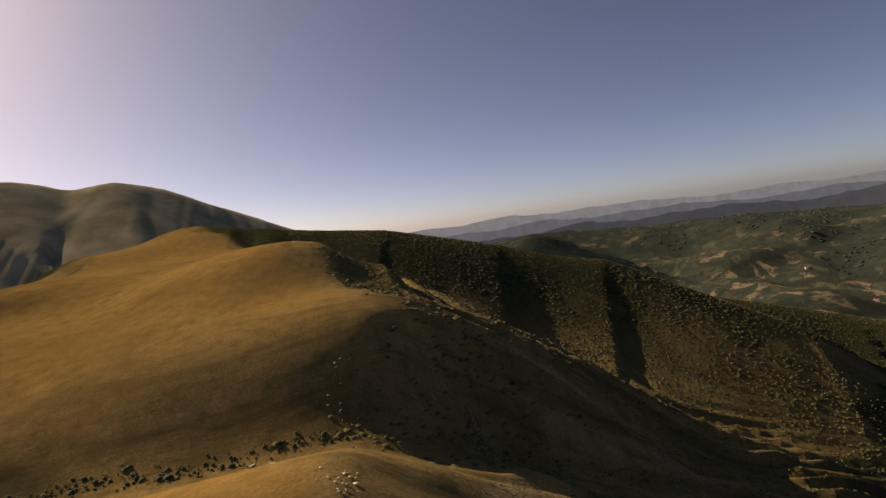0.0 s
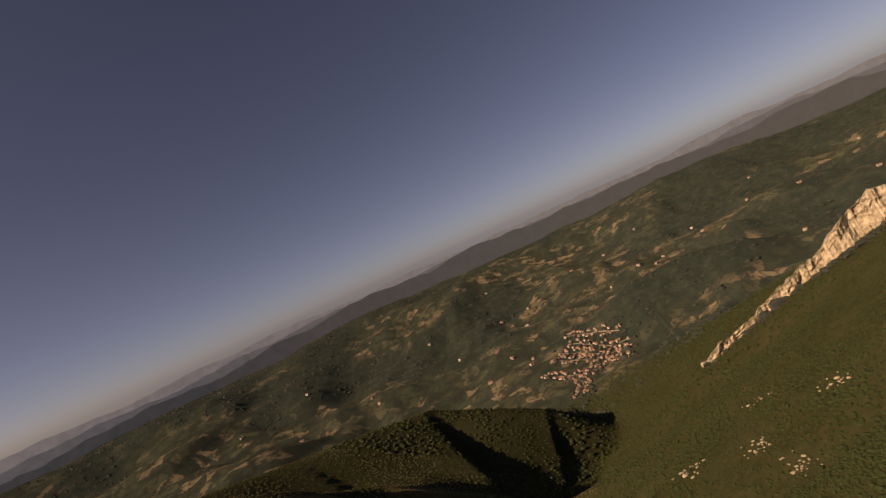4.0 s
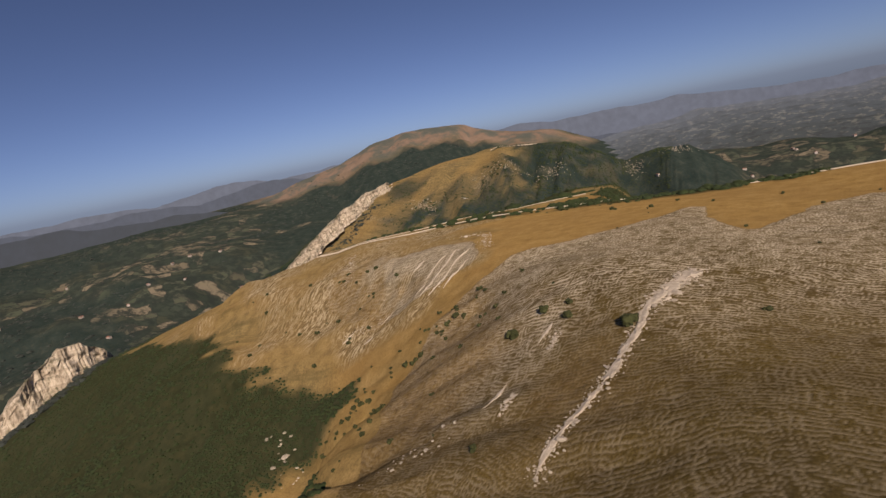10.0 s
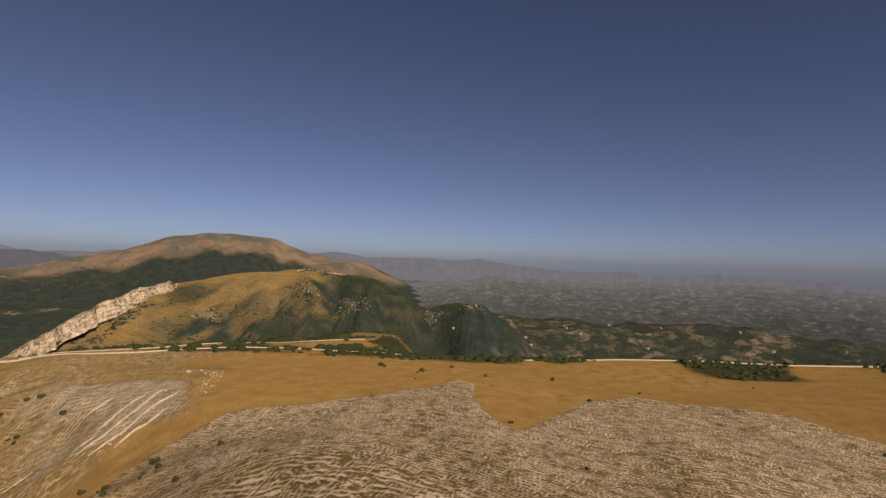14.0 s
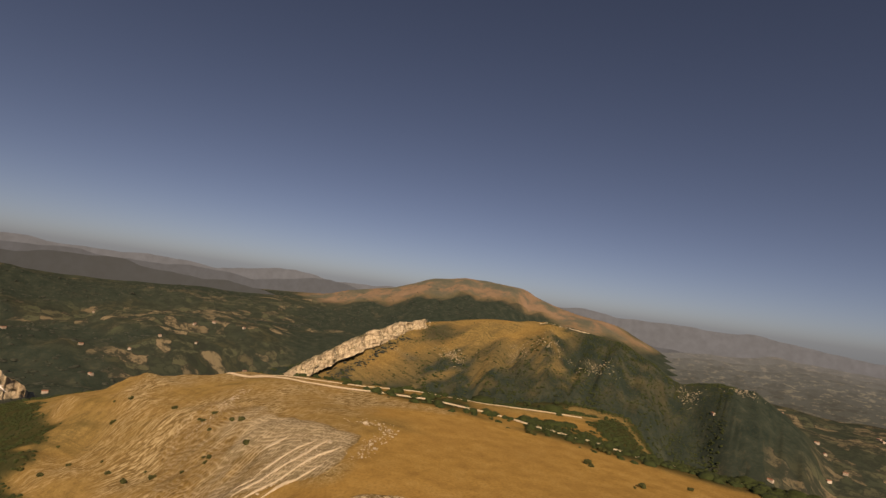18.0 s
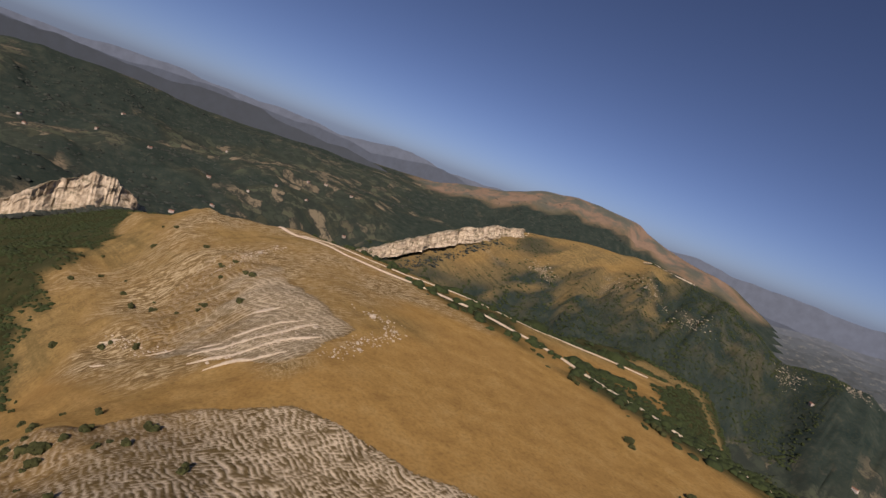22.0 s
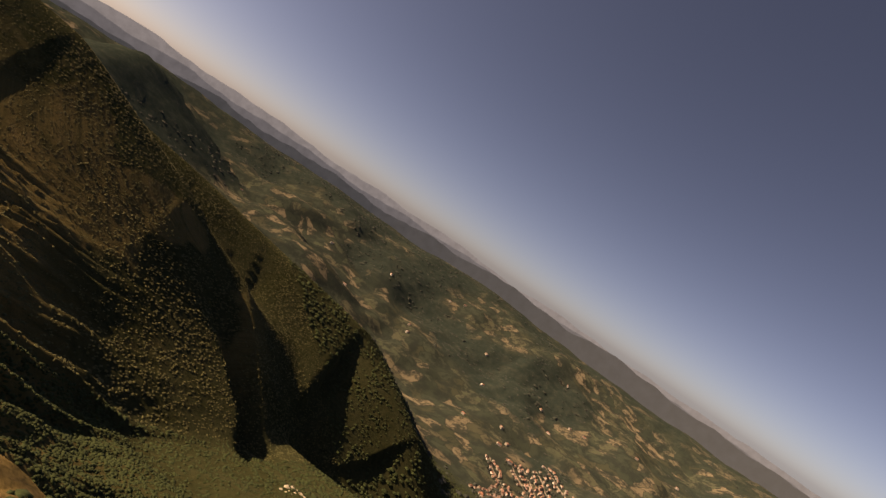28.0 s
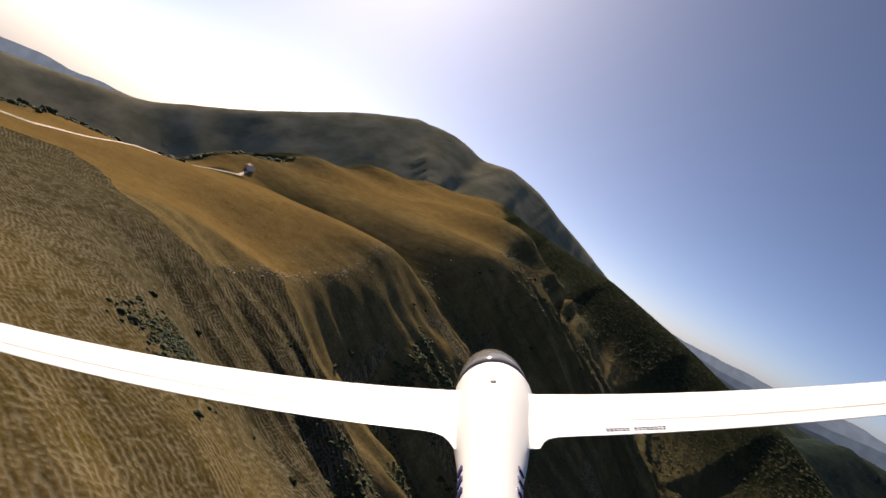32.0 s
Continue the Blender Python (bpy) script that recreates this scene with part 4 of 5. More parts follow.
def stepped_turf(name, ring, label, ux=0.95, uy=-0.31, gap=1.0):
    """A skin of low turf cells on the slope, parted by a net of bare stony lines: rows along the contours, crossed by others that climb."""
    xs, ys = np.array([p[0] for p in ring], float), np.array([p[1] for p in ring], float)
    s, c = np.meshgrid(np.arange((xs * ux + ys * uy).min(), (xs * ux + ys * uy).max(), 0.5), np.arange((ys * ux - xs * uy).min(), (ys * ux - xs * uy).max(), 0.42))
    x, y = ux * s - uy * c, uy * s + ux * c
    lie = zone(x, y, ring, fbm(x, y, 50, 4) * (13 if gap == 1 else 12))
    sway = fbm(s, c, 90, 2) * 26
    rows = (c + sway + fbm(s + 500, c, 14, 2) * 2.4 + fbm(s, c, 2.2, 1) * 0.7) / (1.5 * gap)
    cols = (s + 0.3 * c + sway * 0.3 + fbm(s, c + 300, 12, 2) * 3.0 + fbm(s + 90, c, 2.0, 1) * 0.7) / (1.25 * gap * gap)
    along_row = np.clip(0.62 + 1.9 * fbm(s + 37.0 * np.floor(rows), 5.3 * np.floor(rows), 3.2, 2), 0, 1)
    up_col = np.clip(0.55 + 2.2 * fbm(c + 23.0 * np.floor(cols), 7.1 * np.floor(cols), 3.0, 2), 0, 1)
    line = np.maximum(smooth(np.abs(rows - np.floor(rows) - 0.5) * 2, 0.46, 0.8) * along_row, smooth(np.abs(cols - np.floor(cols) - 0.5) * 2, 0.52, 0.86) * up_col)
    bands = smooth(fbm(s + 0.35 * c, c * 0.35, 18, 4) + 0.4 * fbm(x, y + 70, 46, 3), -0.4, 0.3)
    bands = np.clip(0.75 * bands + 0.5 * smooth(y + fbm(x, y, 60, 4) * 80, 200, 290) + 0.2 * (1 - smooth(x, -120, -60)) - 0.1, 0, 1)
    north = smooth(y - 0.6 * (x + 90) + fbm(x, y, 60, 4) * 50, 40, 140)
    upper = smooth(y + fbm(x, y, 60, 4) * 50, 105, 225)
    z = ground_z(x, y) + 0.3 - 0.24 * line * (0.4 + 0.6 * bands) - 0.9 * (1 - smooth(lie, 0.28, 0.6))
    bands = np.clip(bands + 0.5 * (1 - lie) * smooth(y, 180, 230), 0, 1)
    bare = np.clip(line * (0.75 + 0.5 * bands), 0, 1) * (1 if gap == 1 else 0.55) * (0.2 + 0.8 * upper)
    gold = (1 - smooth(x + 0.35 * (y - 150) + fbm(x, y, 60, 4) * 70, -185, -125)) * (0.1 * smooth(y, 20, 90) + 0.9 * smooth(y, 90, 160))
    chalk = 0.15 * upper * bands
    if gap > 1:
        chalk = smooth(fbm(x, y + 40, 30, 4) + 0.004 * (x + 330), -0.25, 0.2) * smooth(lie, 0.3, 0.7)
        gold = np.clip(0.8 - chalk, 0, 1)
    keep = lie > 0.25
    quad = keep[:-1, :-1] & keep[:-1, 1:] & keep[1:, 1:] & keep[1:, :-1]
    n = np.arange(s.size).reshape(s.shape)
    quads = np.stack([n[:-1, :-1][quad], n[:-1, 1:][quad], n[1:, 1:][quad], n[1:, :-1][quad]], -1)
    used = np.zeros(s.size, bool)
    used[quads.ravel()] = True
    again = np.cumsum(used) - 1
    me = bpy.data.meshes.new(name)
    me.vertices.add(int(used.sum()))
    me.vertices.foreach_set("co", np.stack([x, y, z], -1).reshape(-1, 3)[used].ravel())
    me.loops.add(quads.size)
    me.loops.foreach_set("vertex_index", again[quads.ravel()].astype(np.int32))
    me.polygons.add(len(quads))
    me.polygons.foreach_set("loop_start", (np.arange(len(quads)) * 4).astype(np.int32))
    me.update(calc_edges=True)
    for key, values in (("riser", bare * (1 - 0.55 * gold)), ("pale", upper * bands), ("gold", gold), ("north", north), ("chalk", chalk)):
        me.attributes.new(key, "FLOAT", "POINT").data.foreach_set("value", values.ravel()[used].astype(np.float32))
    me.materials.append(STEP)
    return tagged(new(name, me), label, "turf", kind="stuff")


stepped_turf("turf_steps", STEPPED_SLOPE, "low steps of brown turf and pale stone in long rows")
stepped_turf("turf_steps", PALE_HILL, "faint rows of stony turf across the pale hillside", 0.28, 0.96, 1.5)


# ---- tracks and roads ----
def track(name, line, width, label, material=GRAVEL):
    pts = np.array(line, float)
    run = np.r_[0, np.cumsum(np.hypot(*np.diff(pts, axis=0).T))]
    s = np.arange(0, run[-1], max(2.0, width * 0.8))
    x, y = np.interp(s, run, pts[:, 0]), np.interp(s, run, pts[:, 1])
    x, y = x + fbm(s, 0 * s, 60, 3) * 4, y + fbm(s, 0 * s + 30, 60, 3) * 4
    nx, ny = -np.gradient(y), np.gradient(x)
    n = np.hypot(nx, ny)
    nx, ny = nx / n, ny / n
    wide = width / 2 * (1 + 0.25 * fbm(s, 0 * s + 70, 14, 3))
    xx = np.stack([x + nx * wide * k for k in (-1, -0.35, 0.35, 1)])
    yy = np.stack([y + ny * wide * k for k in (-1, -0.35, 0.35, 1)])
    zz = ground_z(xx, yy) + np.array([0.12, 0.5, 0.5, 0.12])[:, None] * max(1.0, width * 0.35)
    me = sheet(name, xx, yy, zz)
    me.materials.append(material)
    return tagged(new(name, me), label, "road", kind="structure")


track("gravel_road", [(-450, 396), (-406, 392), (-368, 396), (-351, 408), (-322, 426), (-291, 438), (-254, 446), (-228, 447), (-190, 438), (-150, 433), (-112, 438), (-95, 440), (-47, 444), (20, 447), (90, 453), (180, 446), (245, 380), (235, 220), (175, 90), (112, -18), (135, -84), (175, -180), (160, -221), (166, -238)], 3.4, "white gravel road across the dry grass")
track("gravel_track", [(-420, 398), (-380, 410), (-344, 430), (-317, 450), (-286, 466), (-250, 482), (-205, 512)], 2.2, "pale farm track along the plateau edge")
track("summit_road", [(-1500, 2150), (-1440, 2110), (-1400, 2060), (-1405, 2020)], 5.0, "pale road on the far hill")
track("summit_road", [(-1000, 2315), (-940, 2350), (-890, 2378), (-800, 2400)], 6.0, "pale road along the hill's shoulder")
track("summit_road", [(-1560, 2170), (-1470, 2135), (-1405, 2075)], 5.0, "pale road above the far cliff")
track("valley_road", [(-1180, -1300), (-1256, -1233), (-1330, -1130)], 14.0, "dry yellow field strip at the valley edge", simple("stubble", (0.26, 0.17, 0.06), (0.38, 0.26, 0.1), 0.05))
track("valley_road", [(-1440, -1010), (-1472, -947), (-1520, -880)], 10.0, "pale lane along the foot of the hills")


# ---- houses ----
def house(width, length, height, pitch, label, chimney=True):
    root = tagged(new("house"), label, "house")
    bm = bmesh.new()
    w, d, h = width / 2, length / 2, height
    ridge_z = h + pitch * w
    v = [bm.verts.new(q) for q in ((-w, -d, -2), (w, -d, -2), (w, d, -2), (-w, d, -2), (-w, -d, h), (w, -d, h), (w, d, h), (-w, d, h), (0, -d, ridge_z), (0, d, ridge_z))]
    for f in ((0, 1, 5, 8, 4), (2, 3, 7, 9, 6), (1, 2, 6, 5), (3, 0, 4, 7)):
        bm.faces.new([v[k] for k in f])
    part("wall", bm, PLASTER, root)
    o = 0.5
    for side in (-1, 1):
        bm = bmesh.new()
        lo, hi = h - pitch * o, ridge_z
        q = [(0, -d - o, hi), (0, d + o, hi), (side * (w + o), d + o, lo), (side * (w + o), -d - o, lo)]
        low = [bm.verts.new(c) for c in q]
        up = [bm.verts.new((c[0], c[1], c[2] + 0.25)) for c in q]
        for k in range(4):
            bm.faces.new((low[k], low[(k + 1) % 4], up[(k + 1) % 4], up[k]))
        bm.faces.new(up)
        bm.faces.new(low)
        bmesh.ops.recalc_face_normals(bm, faces=bm.faces[:])
        part("roof", bm, ROOF, root, "red clay tile roof slope")
    for k in range(max(1, int(length // 4))):
        for side in (-1, 1):
            bm = bmesh.new()
            bmesh.ops.create_cube(bm, size=1.0, matrix=Matrix.Translation((side * (w + 0.02), -d + 2 + 4 * k, h * 0.62)) @ Matrix.Diagonal((0.12, 1.0, 1.3, 1)))
            part("window", bm, WINDOW, root, "dark window")
    if chimney:
        bm = bmesh.new()
        bmesh.ops.create_cube(bm, size=1.0, matrix=Matrix.Translation((w * 0.4, d * 0.4, ridge_z)) @ Matrix.Diagonal((0.7, 0.7, 1.6, 1)))
        part("chimney", bm, PLASTER, root)
    return root


WINDOW = simple("window_glass", (0.02, 0.02, 0.025), (0.05, 0.05, 0.06), 1.0, 0.2)
town_types = [house(6.5, 8, 3.8, 0.56, "plastered village house with red clay tile roof"), house(7.5, 12, 4.6, 0.5, "long plastered village house under clay tiles"),
              house(7, 7, 6.0, 0.5, "tall pale village house with clay tile roof")]
# The village: lanes of houses, denser at its heart.
LANES = [[(-1840, -270), (-1800, -210), (-1730, -90), (-1700, -10)], [(-1910, -200), (-1880, -160), (-1800, -70), (-1760, 0)], [(-1870, -230), (-1790, -130), (-1720, -30)], [(-1760, -300), (-1690, -210), (-1640, -120)],
         [(-1660, -190), (-1560, -180), (-1470, -190)], [(-1980, -200), (-1900, -90), (-1830, -20)], [(-1700, -150), (-1690, -60), (-1640, -20)]]
spots = []
for lane in LANES:
    for (ax, ay), (bx, by) in zip(lane, lane[1:]):
        n = int(math.hypot(bx - ax, by - ay) / 10)
        for k in range(n):
            for side in (-1, 1):
                if random.random() < 0.62:
                    t = (k + random.random() * 0.5) / n
                    nx, ny = -(by - ay), bx - ax
                    g = side * random.uniform(7, 24) / math.hypot(nx, ny)
                    p = (ax + t * (bx - ax) + nx * g, ay + t * (by - ay) + ny * g, math.degrees(math.atan2(by - ay, bx - ax)) - 90 + random.choice((0, 0, 90)) + random.uniform(-12, 12))
                    if all((p[0] - q[0]) ** 2 + (p[1] - q[1]) ** 2 > 80 for q in spots):
                        spots.append(p)
for k, (hx, hy, turn_by) in enumerate(spots):
    kind = town_types[0] if k % 3 else town_types[1 + (k // 3) % 2]
    at = pose(hx, hy, float(ground_z(hx, hy)) - 0.3, 0, 0, turn_by)
    if k < 3:
        town_types[k].matrix_basis = at
    else:
        tagged(copy_thing(kind, at), group="houses of the village")
for t in town_types:
    tagged(t, group="houses of the village")
rocks("village_trees", [[(x + 14, y + 9) for x, y in lane] for lane in LANES], 70, 3.6, 14.0, "dark garden trees between the village houses", KNOLLS, LEAF_HAZY, "trees", 1.2)
for lane in LANES:
    track("village_lane", lane, 5.0, "pale lane between the village houses", simple("lane_dust", (0.2, 0.17, 0.14), (0.34, 0.29, 0.23), 0.2))

farm_house = house(10, 15, 7, 0.4, "white farmhouse among the fields", False)
FARMS = [(-1893, -507), (-2450, 40), (-2300, 420), (-2100, 700), (-2500, 900), (-2750, 500), (-2000, 1000), (-2600, -500), (-2900, -100), (-2350, -700), (-2200, -1100), (-2650, -900),
         (-1900, -1300), (-2100, -1700), (-1700, -2000), (-2400, -1500), (-2900, -1300), (-2250, 1350), (-2700, 1500), (-2000, 1600), (-300, 2300), (100, 2500), (500, 2200), (300, 2800), (800, 2600),
         (-100, 3100), (600, 3200), (1100, 2900), (-2450, 250), (-2550, 300), (-2480, 180), (-2700, -300), (-1500, 700), (-1650, 900), (-1800, 800), (-3000, 900), (-3100, 300), (-3100, -600)]
for k, (hx, hy) in enumerate(FARMS):
    at = pose(hx, hy, float(ground_z(hx, hy)) - 0.4, 0, 0, (k * 47) % 180)
    if k == 0:
        farm_house.matrix_basis = at
    else:
        copy_thing(farm_house, at)
r = random.Random(21)
while len(FARMS) < 96:
    a, far = radians(r.choice((r.uniform(-120, -40), r.uniform(-5, 45)))), r.uniform(1700, 3300)
    hx, hy = -100 + far * math.sin(a), 100 + far * math.cos(a)
    if cover(np.array([hx]), np.array([hy]))[2][0] > 0.6:
        FARMS.append((hx, hy))
        copy_thing(farm_house, pose(hx, hy, float(ground_z(hx, hy)) - 0.4, 0, 0, r.uniform(0, 180)))
refuge = house(6, 10, 3.2, 0.35, "pale stone refuge hut with tile roof beside the gravel road")
refuge.name = "refuge_hut"
for piece in refuge.children:
    if piece.name.startswith("wall"):
        piece.data.materials[0] = simple("whitewash", (0.6, 0.57, 0.5), (0.78, 0.75, 0.68), 1.5)
refuge.matrix_basis = pose(172, -245, float(ground_z(172, -245)), 0, 0, 55)


# ---- shrubs and trees that stand alone ----
def crown_mesh(seed, lobes, spread_by, name="crown"):
    parts, start, faces = [], 0, []
    r = random.Random(seed)
    for k in range(lobes):
        v, f = FINE_LUMPS[r.randrange(len(FINE_LUMPS))]
        size = r.uniform(0.45, 0.75)
        off = np.array([r.uniform(-spread_by, spread_by), r.uniform(-spread_by, spread_by), r.uniform(0.35, 0.95)])
        parts.append(v * size + off)
        faces.append(f + start)
        start += len(v)
    me = bpy.data.meshes.new(name)
    me.from_pydata(np.concatenate(parts).tolist(), [], np.concatenate(faces).tolist())
    me.materials.append(LEAF_DRY)
    return me


def trunk_mesh(height, name="trunk"):
    bm = bmesh.new()
    bmesh.ops.create_cone(bm, segments=7, radius1=0.1, radius2=0.05, depth=height, cap_ends=True, matrix=Matrix.Translation((0, 0, height / 2 - 0.15)))
    me = bpy.data.meshes.new(name)
    bm.to_mesh(me)
    bm.free()
    me.materials.append(BARK)
    return me


def plant(name, label, category, seed, lobes, spread_by):
    root = tagged(new(name), label, category)
    new("crown", crown_mesh(seed, lobes, spread_by)).parent = root
    new("trunk", trunk_mesh(0.9)).parent = root
    return root


shrubs = [plant("shrub", "dark green juniper shrub on the dry slope", "shrub", k, 4 + k, 0.6) for k in range(3)]
trees = [plant("tree", "dark oak tree at the plateau's edge", "tree", 10 + k, 7 + k, 0.7) for k in range(3)]


def set_out(models, spots, group):
    for k, (x, y, size) in enumerate(spots):
        model = models[k % len(models)]
        at = pose(x, y, float(ground_z(x, y)) - 0.1, 0, 0, (k * 83) % 360) @ Matrix.Scale(size, 4)
        if k < len(models):
            model.matrix_basis = at
            ob = model
        else:
            ob = copy_thing(model, at)
            ob.matrix_basis = at
        tagged(ob, group=group)


SHRUBS = [(-122, 153, 2.6), (-86, 155, 1.2), (-242, 175, 1.8), (-273, 173, 2.4), (-156, 179, 2.2), (-161, 113, 1.5), (-207, 420, 1.8), (-203, 418, 1.4), (-167, 423, 2.0), (-163, 421, 1.5),
          (-237, 429, 1.3), (-182, 423, 1.2), (-168, 172, 2.4), (-145, 170, 2.0), (-146, 178, 1.6), (-163, 388, 1.7), (-160, 384, 1.3), (-120, 395, 1.2), (-135, 372, 1.6), (-98, 360, 1.2), (-60, 372, 1.3)]
r = random.Random(4)
# a file of bushes down the hollow and along the foot of the golden slope
for k in range(46):
    t = r.random()
    SHRUBS.append((-205 - 95 * t + r.gauss(0, 6), 228 - 32 * t + r.gauss(0, 6), r.uniform(0.7, 1.9)))
for k in range(60):
    SHRUBS.append((r.uniform(-330, -180), r.uniform(120, 240), r.uniform(0.5, 1.4)))
for k in range(36):
    SHRUBS.append((r.uniform(-480, -300), r.uniform(235, 330), r.uniform(0.8, 2.0)))
for k in range(60):
    SHRUBS.append((r.uniform(-190, -60), r.uniform(-420, 80), r.uniform(0.8, 2.2)))
for k in range(14):
    SHRUBS.append((r.uniform(-160, 60), r.uniform(200, 420), r.uniform(0.5, 1.1)))
set_out(shrubs, SHRUBS, "shrubs on the hillside")
TREES = []
for k in range(24):
    TREES.append((r.uniform(-160, 20), r.uniform(452, 508), r.uniform(1.2, 2.2)))
for k in range(30):
    TREES.append((r.gauss(222, 7), r.uniform(-330, 40), r.uniform(1.6, 2.8)))
set_out(trees, TREES, "trees along the plateau's edge")


# ---- far ranges ----
def far_range(name, dist, low, spread_deg, tops, color, seed, fields=0.0):
    """A range of hills on the horizon: heights in degrees over the eye's level, by bearing."""
    b = np.arange(-180, 180.1, 0.25)
    top = np.interp(b, [q[0] for q in tops], [q[1] for q in tops]) + fbm(b * 10 + seed, 0 * b, 60, 5) * spread_deg
    top[-1] = top[0]
    rows = []
    for k, v in enumerate((0.0, 0.5, 0.8, 1.0)):
        rad = dist - 60 * (1 - v)
        e = low + (top - low) * v
        rows.append(np.stack([-100 + rad * np.sin(np.radians(b)), 100 + rad * np.cos(np.radians(b)), 620 + rad * np.tan(np.radians(e))], -1))
    rows = np.array(rows)
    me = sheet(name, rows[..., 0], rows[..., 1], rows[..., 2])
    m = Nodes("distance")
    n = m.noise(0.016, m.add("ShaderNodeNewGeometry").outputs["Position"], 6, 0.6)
    haze_tone = m.ramp(n, (0.35, tuple(0.84 * c for c in color)), (0.65, tuple(1.06 * c for c in color)))
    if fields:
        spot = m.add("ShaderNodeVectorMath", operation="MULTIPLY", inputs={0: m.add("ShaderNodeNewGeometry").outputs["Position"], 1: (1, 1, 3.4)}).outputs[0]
        haze_tone = m.mix(m.ramp(m.noise(0.021, spot, 5, 0.7), (0.55, 0.0), (0.59, fields)), haze_tone, tuple(k * c for k, c in zip((3.1, 2.5, 1.9), color)))
        haze_tone = m.mix(m.ramp(m.noise(0.013, spot, 5, 0.65), (0.42, fields), (0.5, 0.0)), haze_tone, tuple(0.5 * c for c in color))
    # Haze is given as the hills' own glow.
    m.put(m.out.inputs["Emission Color"], haze_tone)
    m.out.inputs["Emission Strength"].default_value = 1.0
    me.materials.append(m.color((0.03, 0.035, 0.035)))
    return tagged(new(name, me), "backdrop of distant hills, glowing in the colours of haze", "hills", kind="structure")


# Glowing layers over the north-east plain, paler with distance to paint its haze.
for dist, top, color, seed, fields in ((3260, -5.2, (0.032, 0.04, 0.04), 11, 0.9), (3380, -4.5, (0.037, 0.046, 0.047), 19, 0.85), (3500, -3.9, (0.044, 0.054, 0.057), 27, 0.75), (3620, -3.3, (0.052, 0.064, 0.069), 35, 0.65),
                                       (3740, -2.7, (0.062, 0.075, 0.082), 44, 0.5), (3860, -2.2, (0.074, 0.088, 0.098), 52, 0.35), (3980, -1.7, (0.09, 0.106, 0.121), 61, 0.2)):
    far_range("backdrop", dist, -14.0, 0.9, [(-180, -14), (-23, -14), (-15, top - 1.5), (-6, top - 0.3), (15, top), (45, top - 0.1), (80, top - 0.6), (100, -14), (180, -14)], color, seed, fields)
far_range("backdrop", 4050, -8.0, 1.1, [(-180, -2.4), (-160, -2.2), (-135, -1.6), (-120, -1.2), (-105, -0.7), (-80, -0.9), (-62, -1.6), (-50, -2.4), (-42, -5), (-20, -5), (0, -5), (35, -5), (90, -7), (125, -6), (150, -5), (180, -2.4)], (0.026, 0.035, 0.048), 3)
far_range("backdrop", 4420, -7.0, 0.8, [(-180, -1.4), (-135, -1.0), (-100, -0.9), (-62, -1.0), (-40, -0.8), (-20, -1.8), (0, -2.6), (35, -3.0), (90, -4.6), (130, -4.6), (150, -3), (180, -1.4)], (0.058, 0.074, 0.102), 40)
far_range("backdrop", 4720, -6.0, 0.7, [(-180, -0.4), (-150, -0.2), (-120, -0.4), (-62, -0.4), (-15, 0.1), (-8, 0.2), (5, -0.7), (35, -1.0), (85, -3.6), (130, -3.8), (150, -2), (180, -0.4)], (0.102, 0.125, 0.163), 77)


# ---- the model glider, where it flies at the end of the shot ----
GLOSS = Nodes("white_gelcoat")
GLOSS.out.inputs["Roughness"].default_value = 0.4
GLOSS.out.inputs["Specular IOR Level"].default_value = 0.35
GLOSS = GLOSS.color((0.9, 0.89, 0.87))
SMOKE = simple("smoked_canopy", (0.16, 0.155, 0.15), (0.26, 0.25, 0.24), 3.0, 0.12)
INK = simple("blue_ink", (0.02, 0.02, 0.12), (0.03, 0.03, 0.16), 3.0, 0.4)
BLACK = simple("black_vent", (0.01, 0.01, 0.01), (0.02, 0.02, 0.02), 3.0, 0.6)
glider = tagged(new("model_glider"), "white model glider in flight over the hillside", "glider")
glider.matrix_basis = CAM_ROWS[-1][1]


def loft(sections, name, material, label="", closed=True):
    """A skin over sections, each a list of points of one count."""
    bm = bmesh.new()
    rings = [[bm.verts.new(q) for q in ring] for ring in sections]
    for a, b in zip(rings, rings[1:]):
        for k in range(len(a) if closed else len(a) - 1):
            bm.faces.new((a[k], a[(k + 1) % len(a)], b[(k + 1) % len(b)], b[k]))
    bm.faces.new(rings[0])
    bm.faces.new(rings[-1][::-1])
    bmesh.ops.recalc_face_normals(bm, faces=bm.faces[:])
    ob = part(name, bm, material, glider, label)
    ob.data.polygons.foreach_set("use_smooth", np.ones(len(ob.data.polygons), bool))
    return ob


def oval(cx, cy, z, rx, ry, count=28):
    return [(cx + rx * math.cos(k * 2 * math.pi / count), cy + ry * math.sin(k * 2 * math.pi / count), -z) for k in range(count)]


# In the glider's own frame: x to the right wing, y up, -z ahead.
def tube(stations):
    return [oval(x, top - 0.95 * r, z, r, 0.95 * r) for z, x, r, top in stations]


loft(tube([(0.42, 0.036, 0.026, -0.234), (0.5, 0.044, 0.031, -0.234), (0.61, 0.055, 0.038, -0.234), (0.69, 0.064, 0.047, -0.234), (0.77, 0.071, 0.056, -0.234), (0.85, 0.079, 0.064, -0.234),
           (0.93, 0.0885, 0.073, -0.234), (1.05, 0.1, 0.082, -0.239), (1.16, 0.11, 0.087, -0.251), (1.24, 0.117, 0.088, -0.265)]), "fuselage", GLOSS)
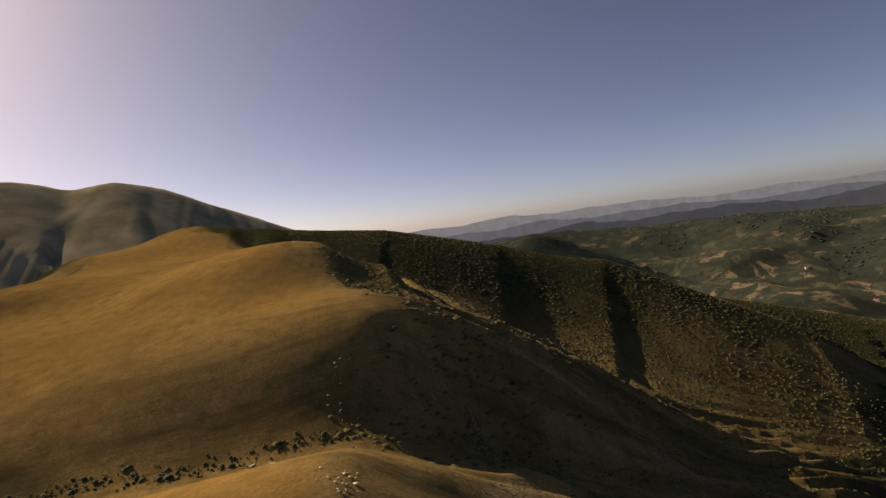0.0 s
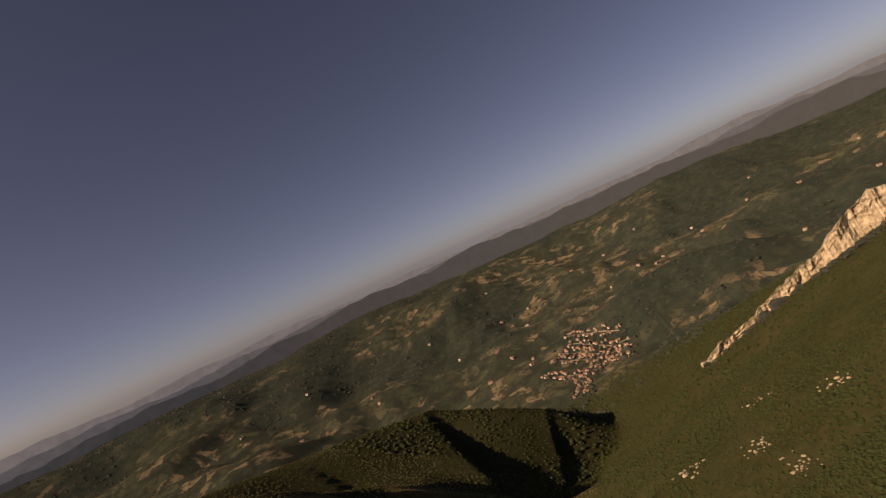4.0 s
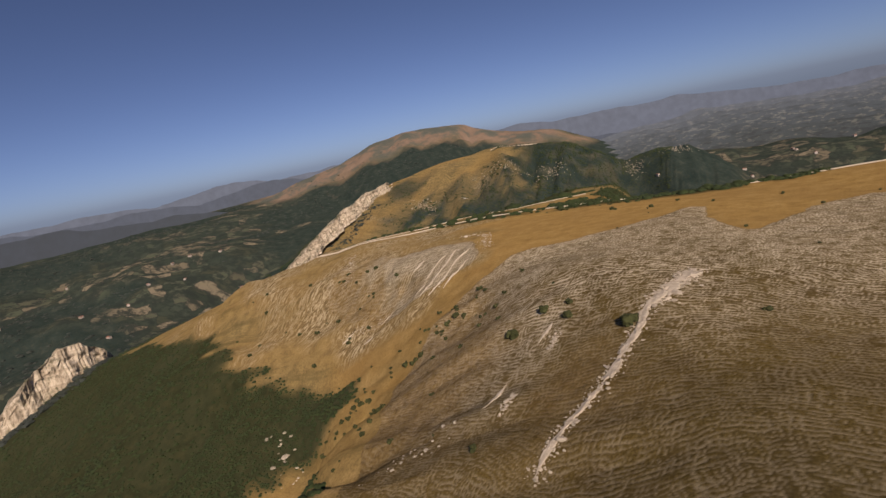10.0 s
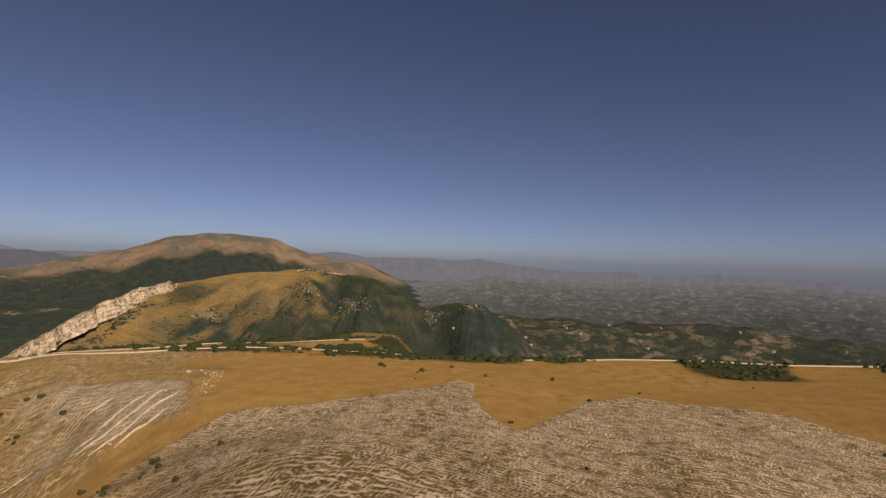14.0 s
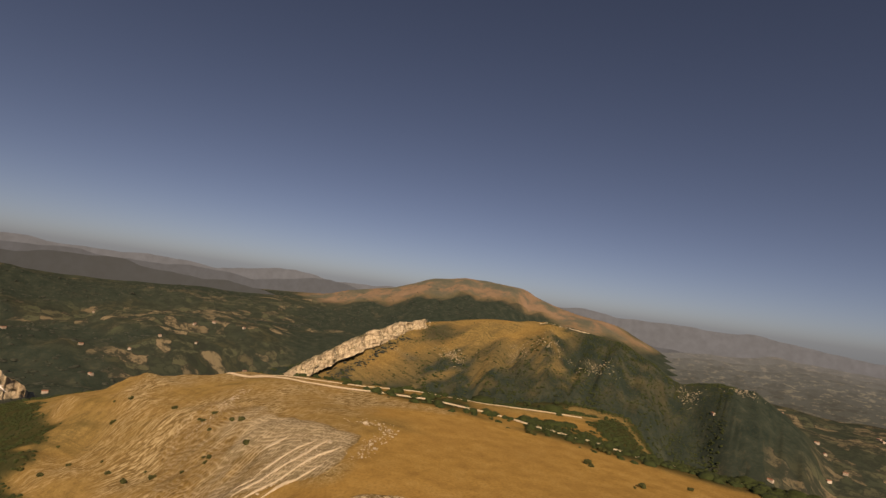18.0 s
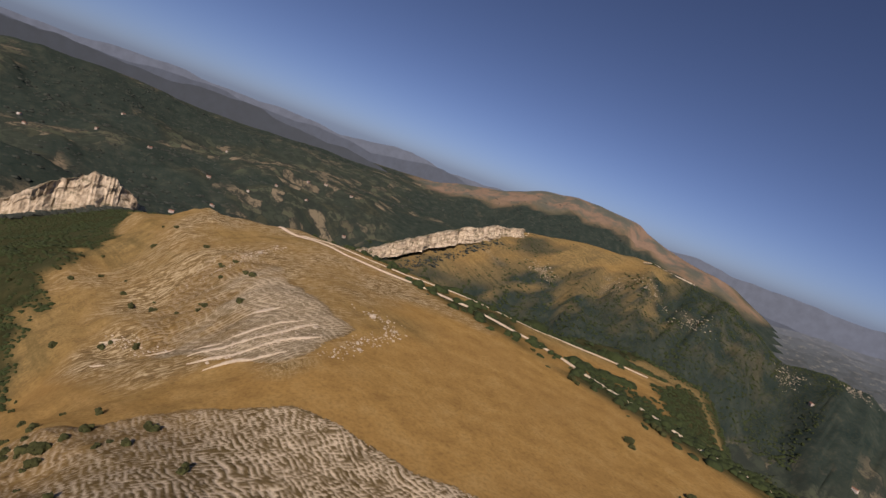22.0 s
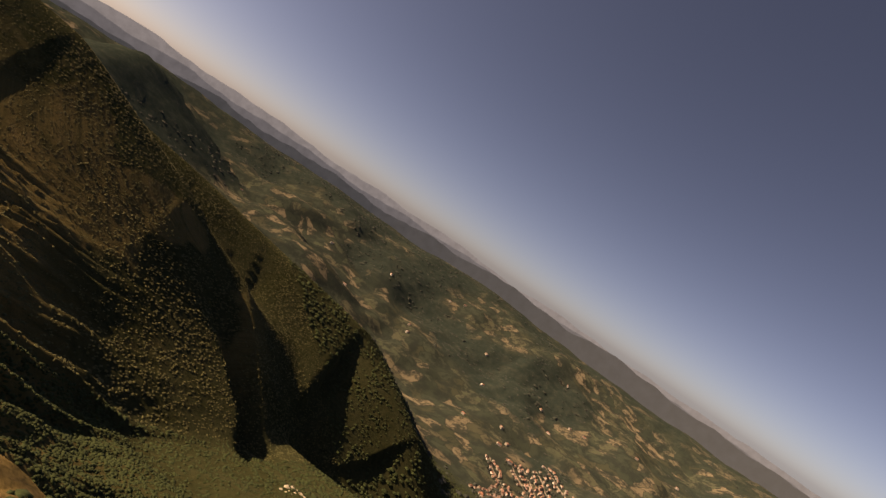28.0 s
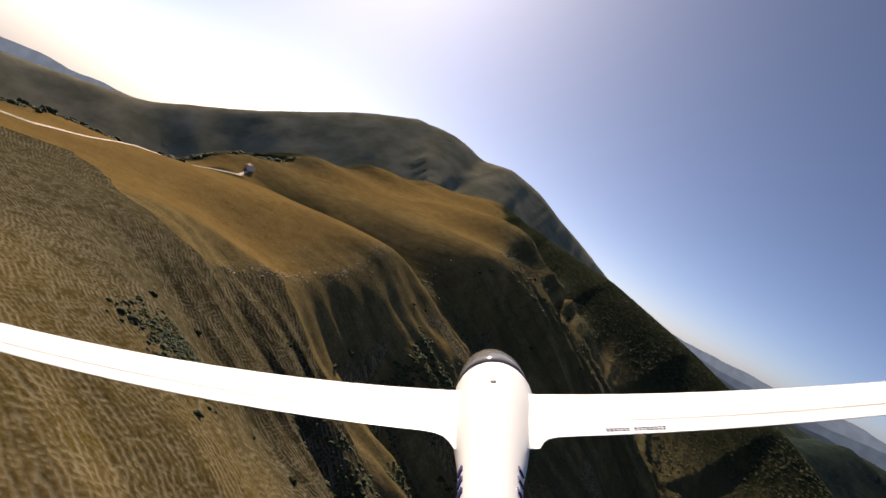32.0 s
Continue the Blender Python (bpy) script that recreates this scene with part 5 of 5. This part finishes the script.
loft(tube([(1.241, 0.117, 0.0885, -0.264), (1.3, 0.121, 0.088, -0.262), (1.37, 0.126, 0.084, -0.264), (1.45, 0.131, 0.076, -0.274), (1.54, 0.137, 0.06, -0.296), (1.62, 0.142, 0.035, -0.33), (1.66, 0.144, 0.012, -0.355)]),
     "canopy", SMOKE, "smoked grey cockpit canopy")
# root height, dihedral, its curve, nose line at the root, sweep, chord at the root, taper
WINGS = {-1: (-0.2744, 0.1308, 1.774, 1.0101, 0.0425, 0.2435, 0.4677), 1: (-0.2801, 0.082, 1.838, 1.0154, -0.1003, 0.2334, 0.5444)}


def wing_at(side, span):
    y, rise, curve, nose, sweep, chord, taper = WINGS[side]
    return y + rise * span ** curve, nose + sweep * span, chord * (1 - taper * span)


def wing(side, name):
    sections = []
    for span in (0.02, 0.036, 0.042, 0.048, 0.055, 0.065, 0.072, 0.08, 0.086, 0.092, 0.1, 0.112, 0.13, 0.17, 0.23, 0.3, 0.38, 0.46, 0.55, 0.64, 0.73, 0.82, 0.91, 1.0, 1.1, 1.2, 1.3, 1.4, 1.47, 1.5):
        y, nose, chord = wing_at(side, span)
        tip = math.sqrt(max(0.06, 1 - max(0, (span - 1.3) / 0.2) ** 2))
        nose, chord = nose - chord * (1 - tip) * 0.3, chord * tip
        fillet = (0.07 if side < 0 else 0.045) * math.exp(-max(span - (0.084 if side < 0 else 0.038), 0) / 0.011)
        ring = []
        for q in range(28):
            a = q / 28 * 2 * math.pi
            c = 0.5 - 0.5 * math.cos(a)
            thick = 0.05 * chord * (2.2 * math.sqrt(max(c, 0)) * (1 - c)) * (1 if a < math.pi else -0.5)
            ring.append((0.1 + side * span, y + thick, -(nose - (chord + fillet) * c)))
        sections.append(ring)
    ob = loft(sections, name, GLOSS, "slender white wing")
    bm = bmesh.new()
    top = []
    for k in range(24):
        span = 0.16 + 0.05 * k
        y, nose, chord = wing_at(side, span)
        y, z = y + 0.05 * chord * 2.2 * math.sqrt(0.76) * 0.24 + 0.0006, nose - chord * 0.76
        top.append((bm.verts.new((0.1 + side * span, y, -z)), bm.verts.new((0.1 + side * span, y, -(z - 0.0012)))))
    for a, b in zip(top, top[1:]):
        bm.faces.new((a[0], b[0], b[1], a[1]))
    part("hinge_line", bm, BLACK, ob, "fine dark hinge line of the flap")
    return ob


left_wing, right_wing = wing(-1, "wing"), wing(1, "wing")


def bar(name, x, y, z, w, h, d, material, parent, tilt=0.0):
    bm = bmesh.new()
    bmesh.ops.create_cube(bm, size=1.0, matrix=Matrix.Translation((x, y, -z)) @ Matrix.Rotation(tilt, 4, "Z") @ Matrix.Diagonal((w, h, d, 1)))
    return part(name, bm, material, parent)


bar("vent", 0.0885, -0.2338, 0.93, 0.009, 0.003, 0.012, BLACK, glider)
for k in range(15):
    if k != 6:
        along_wing = 0.15 + 0.0062 * k
        wy, wnose, wchord = wing_at(1, along_wing)
        bar("lettering", 0.1 + along_wing, wy + 0.0036, wnose - wchord * 0.92, 0.0046, 0.0006, 0.0045, INK, right_wing)
for side in (-1, 1):
    for k in range(4):
        z = 0.605 - 0.03 * k
        cx, r = np.interp(z, [0.5, 0.61], [0.044, 0.055]), np.interp(z, [0.5, 0.61], [0.031, 0.038])
        bar("stripe", cx + side * r * 0.93, -0.234 - 0.95 * r * 0.6, z, 0.002, 0.011, 0.012, INK, glider, side * 0.45)
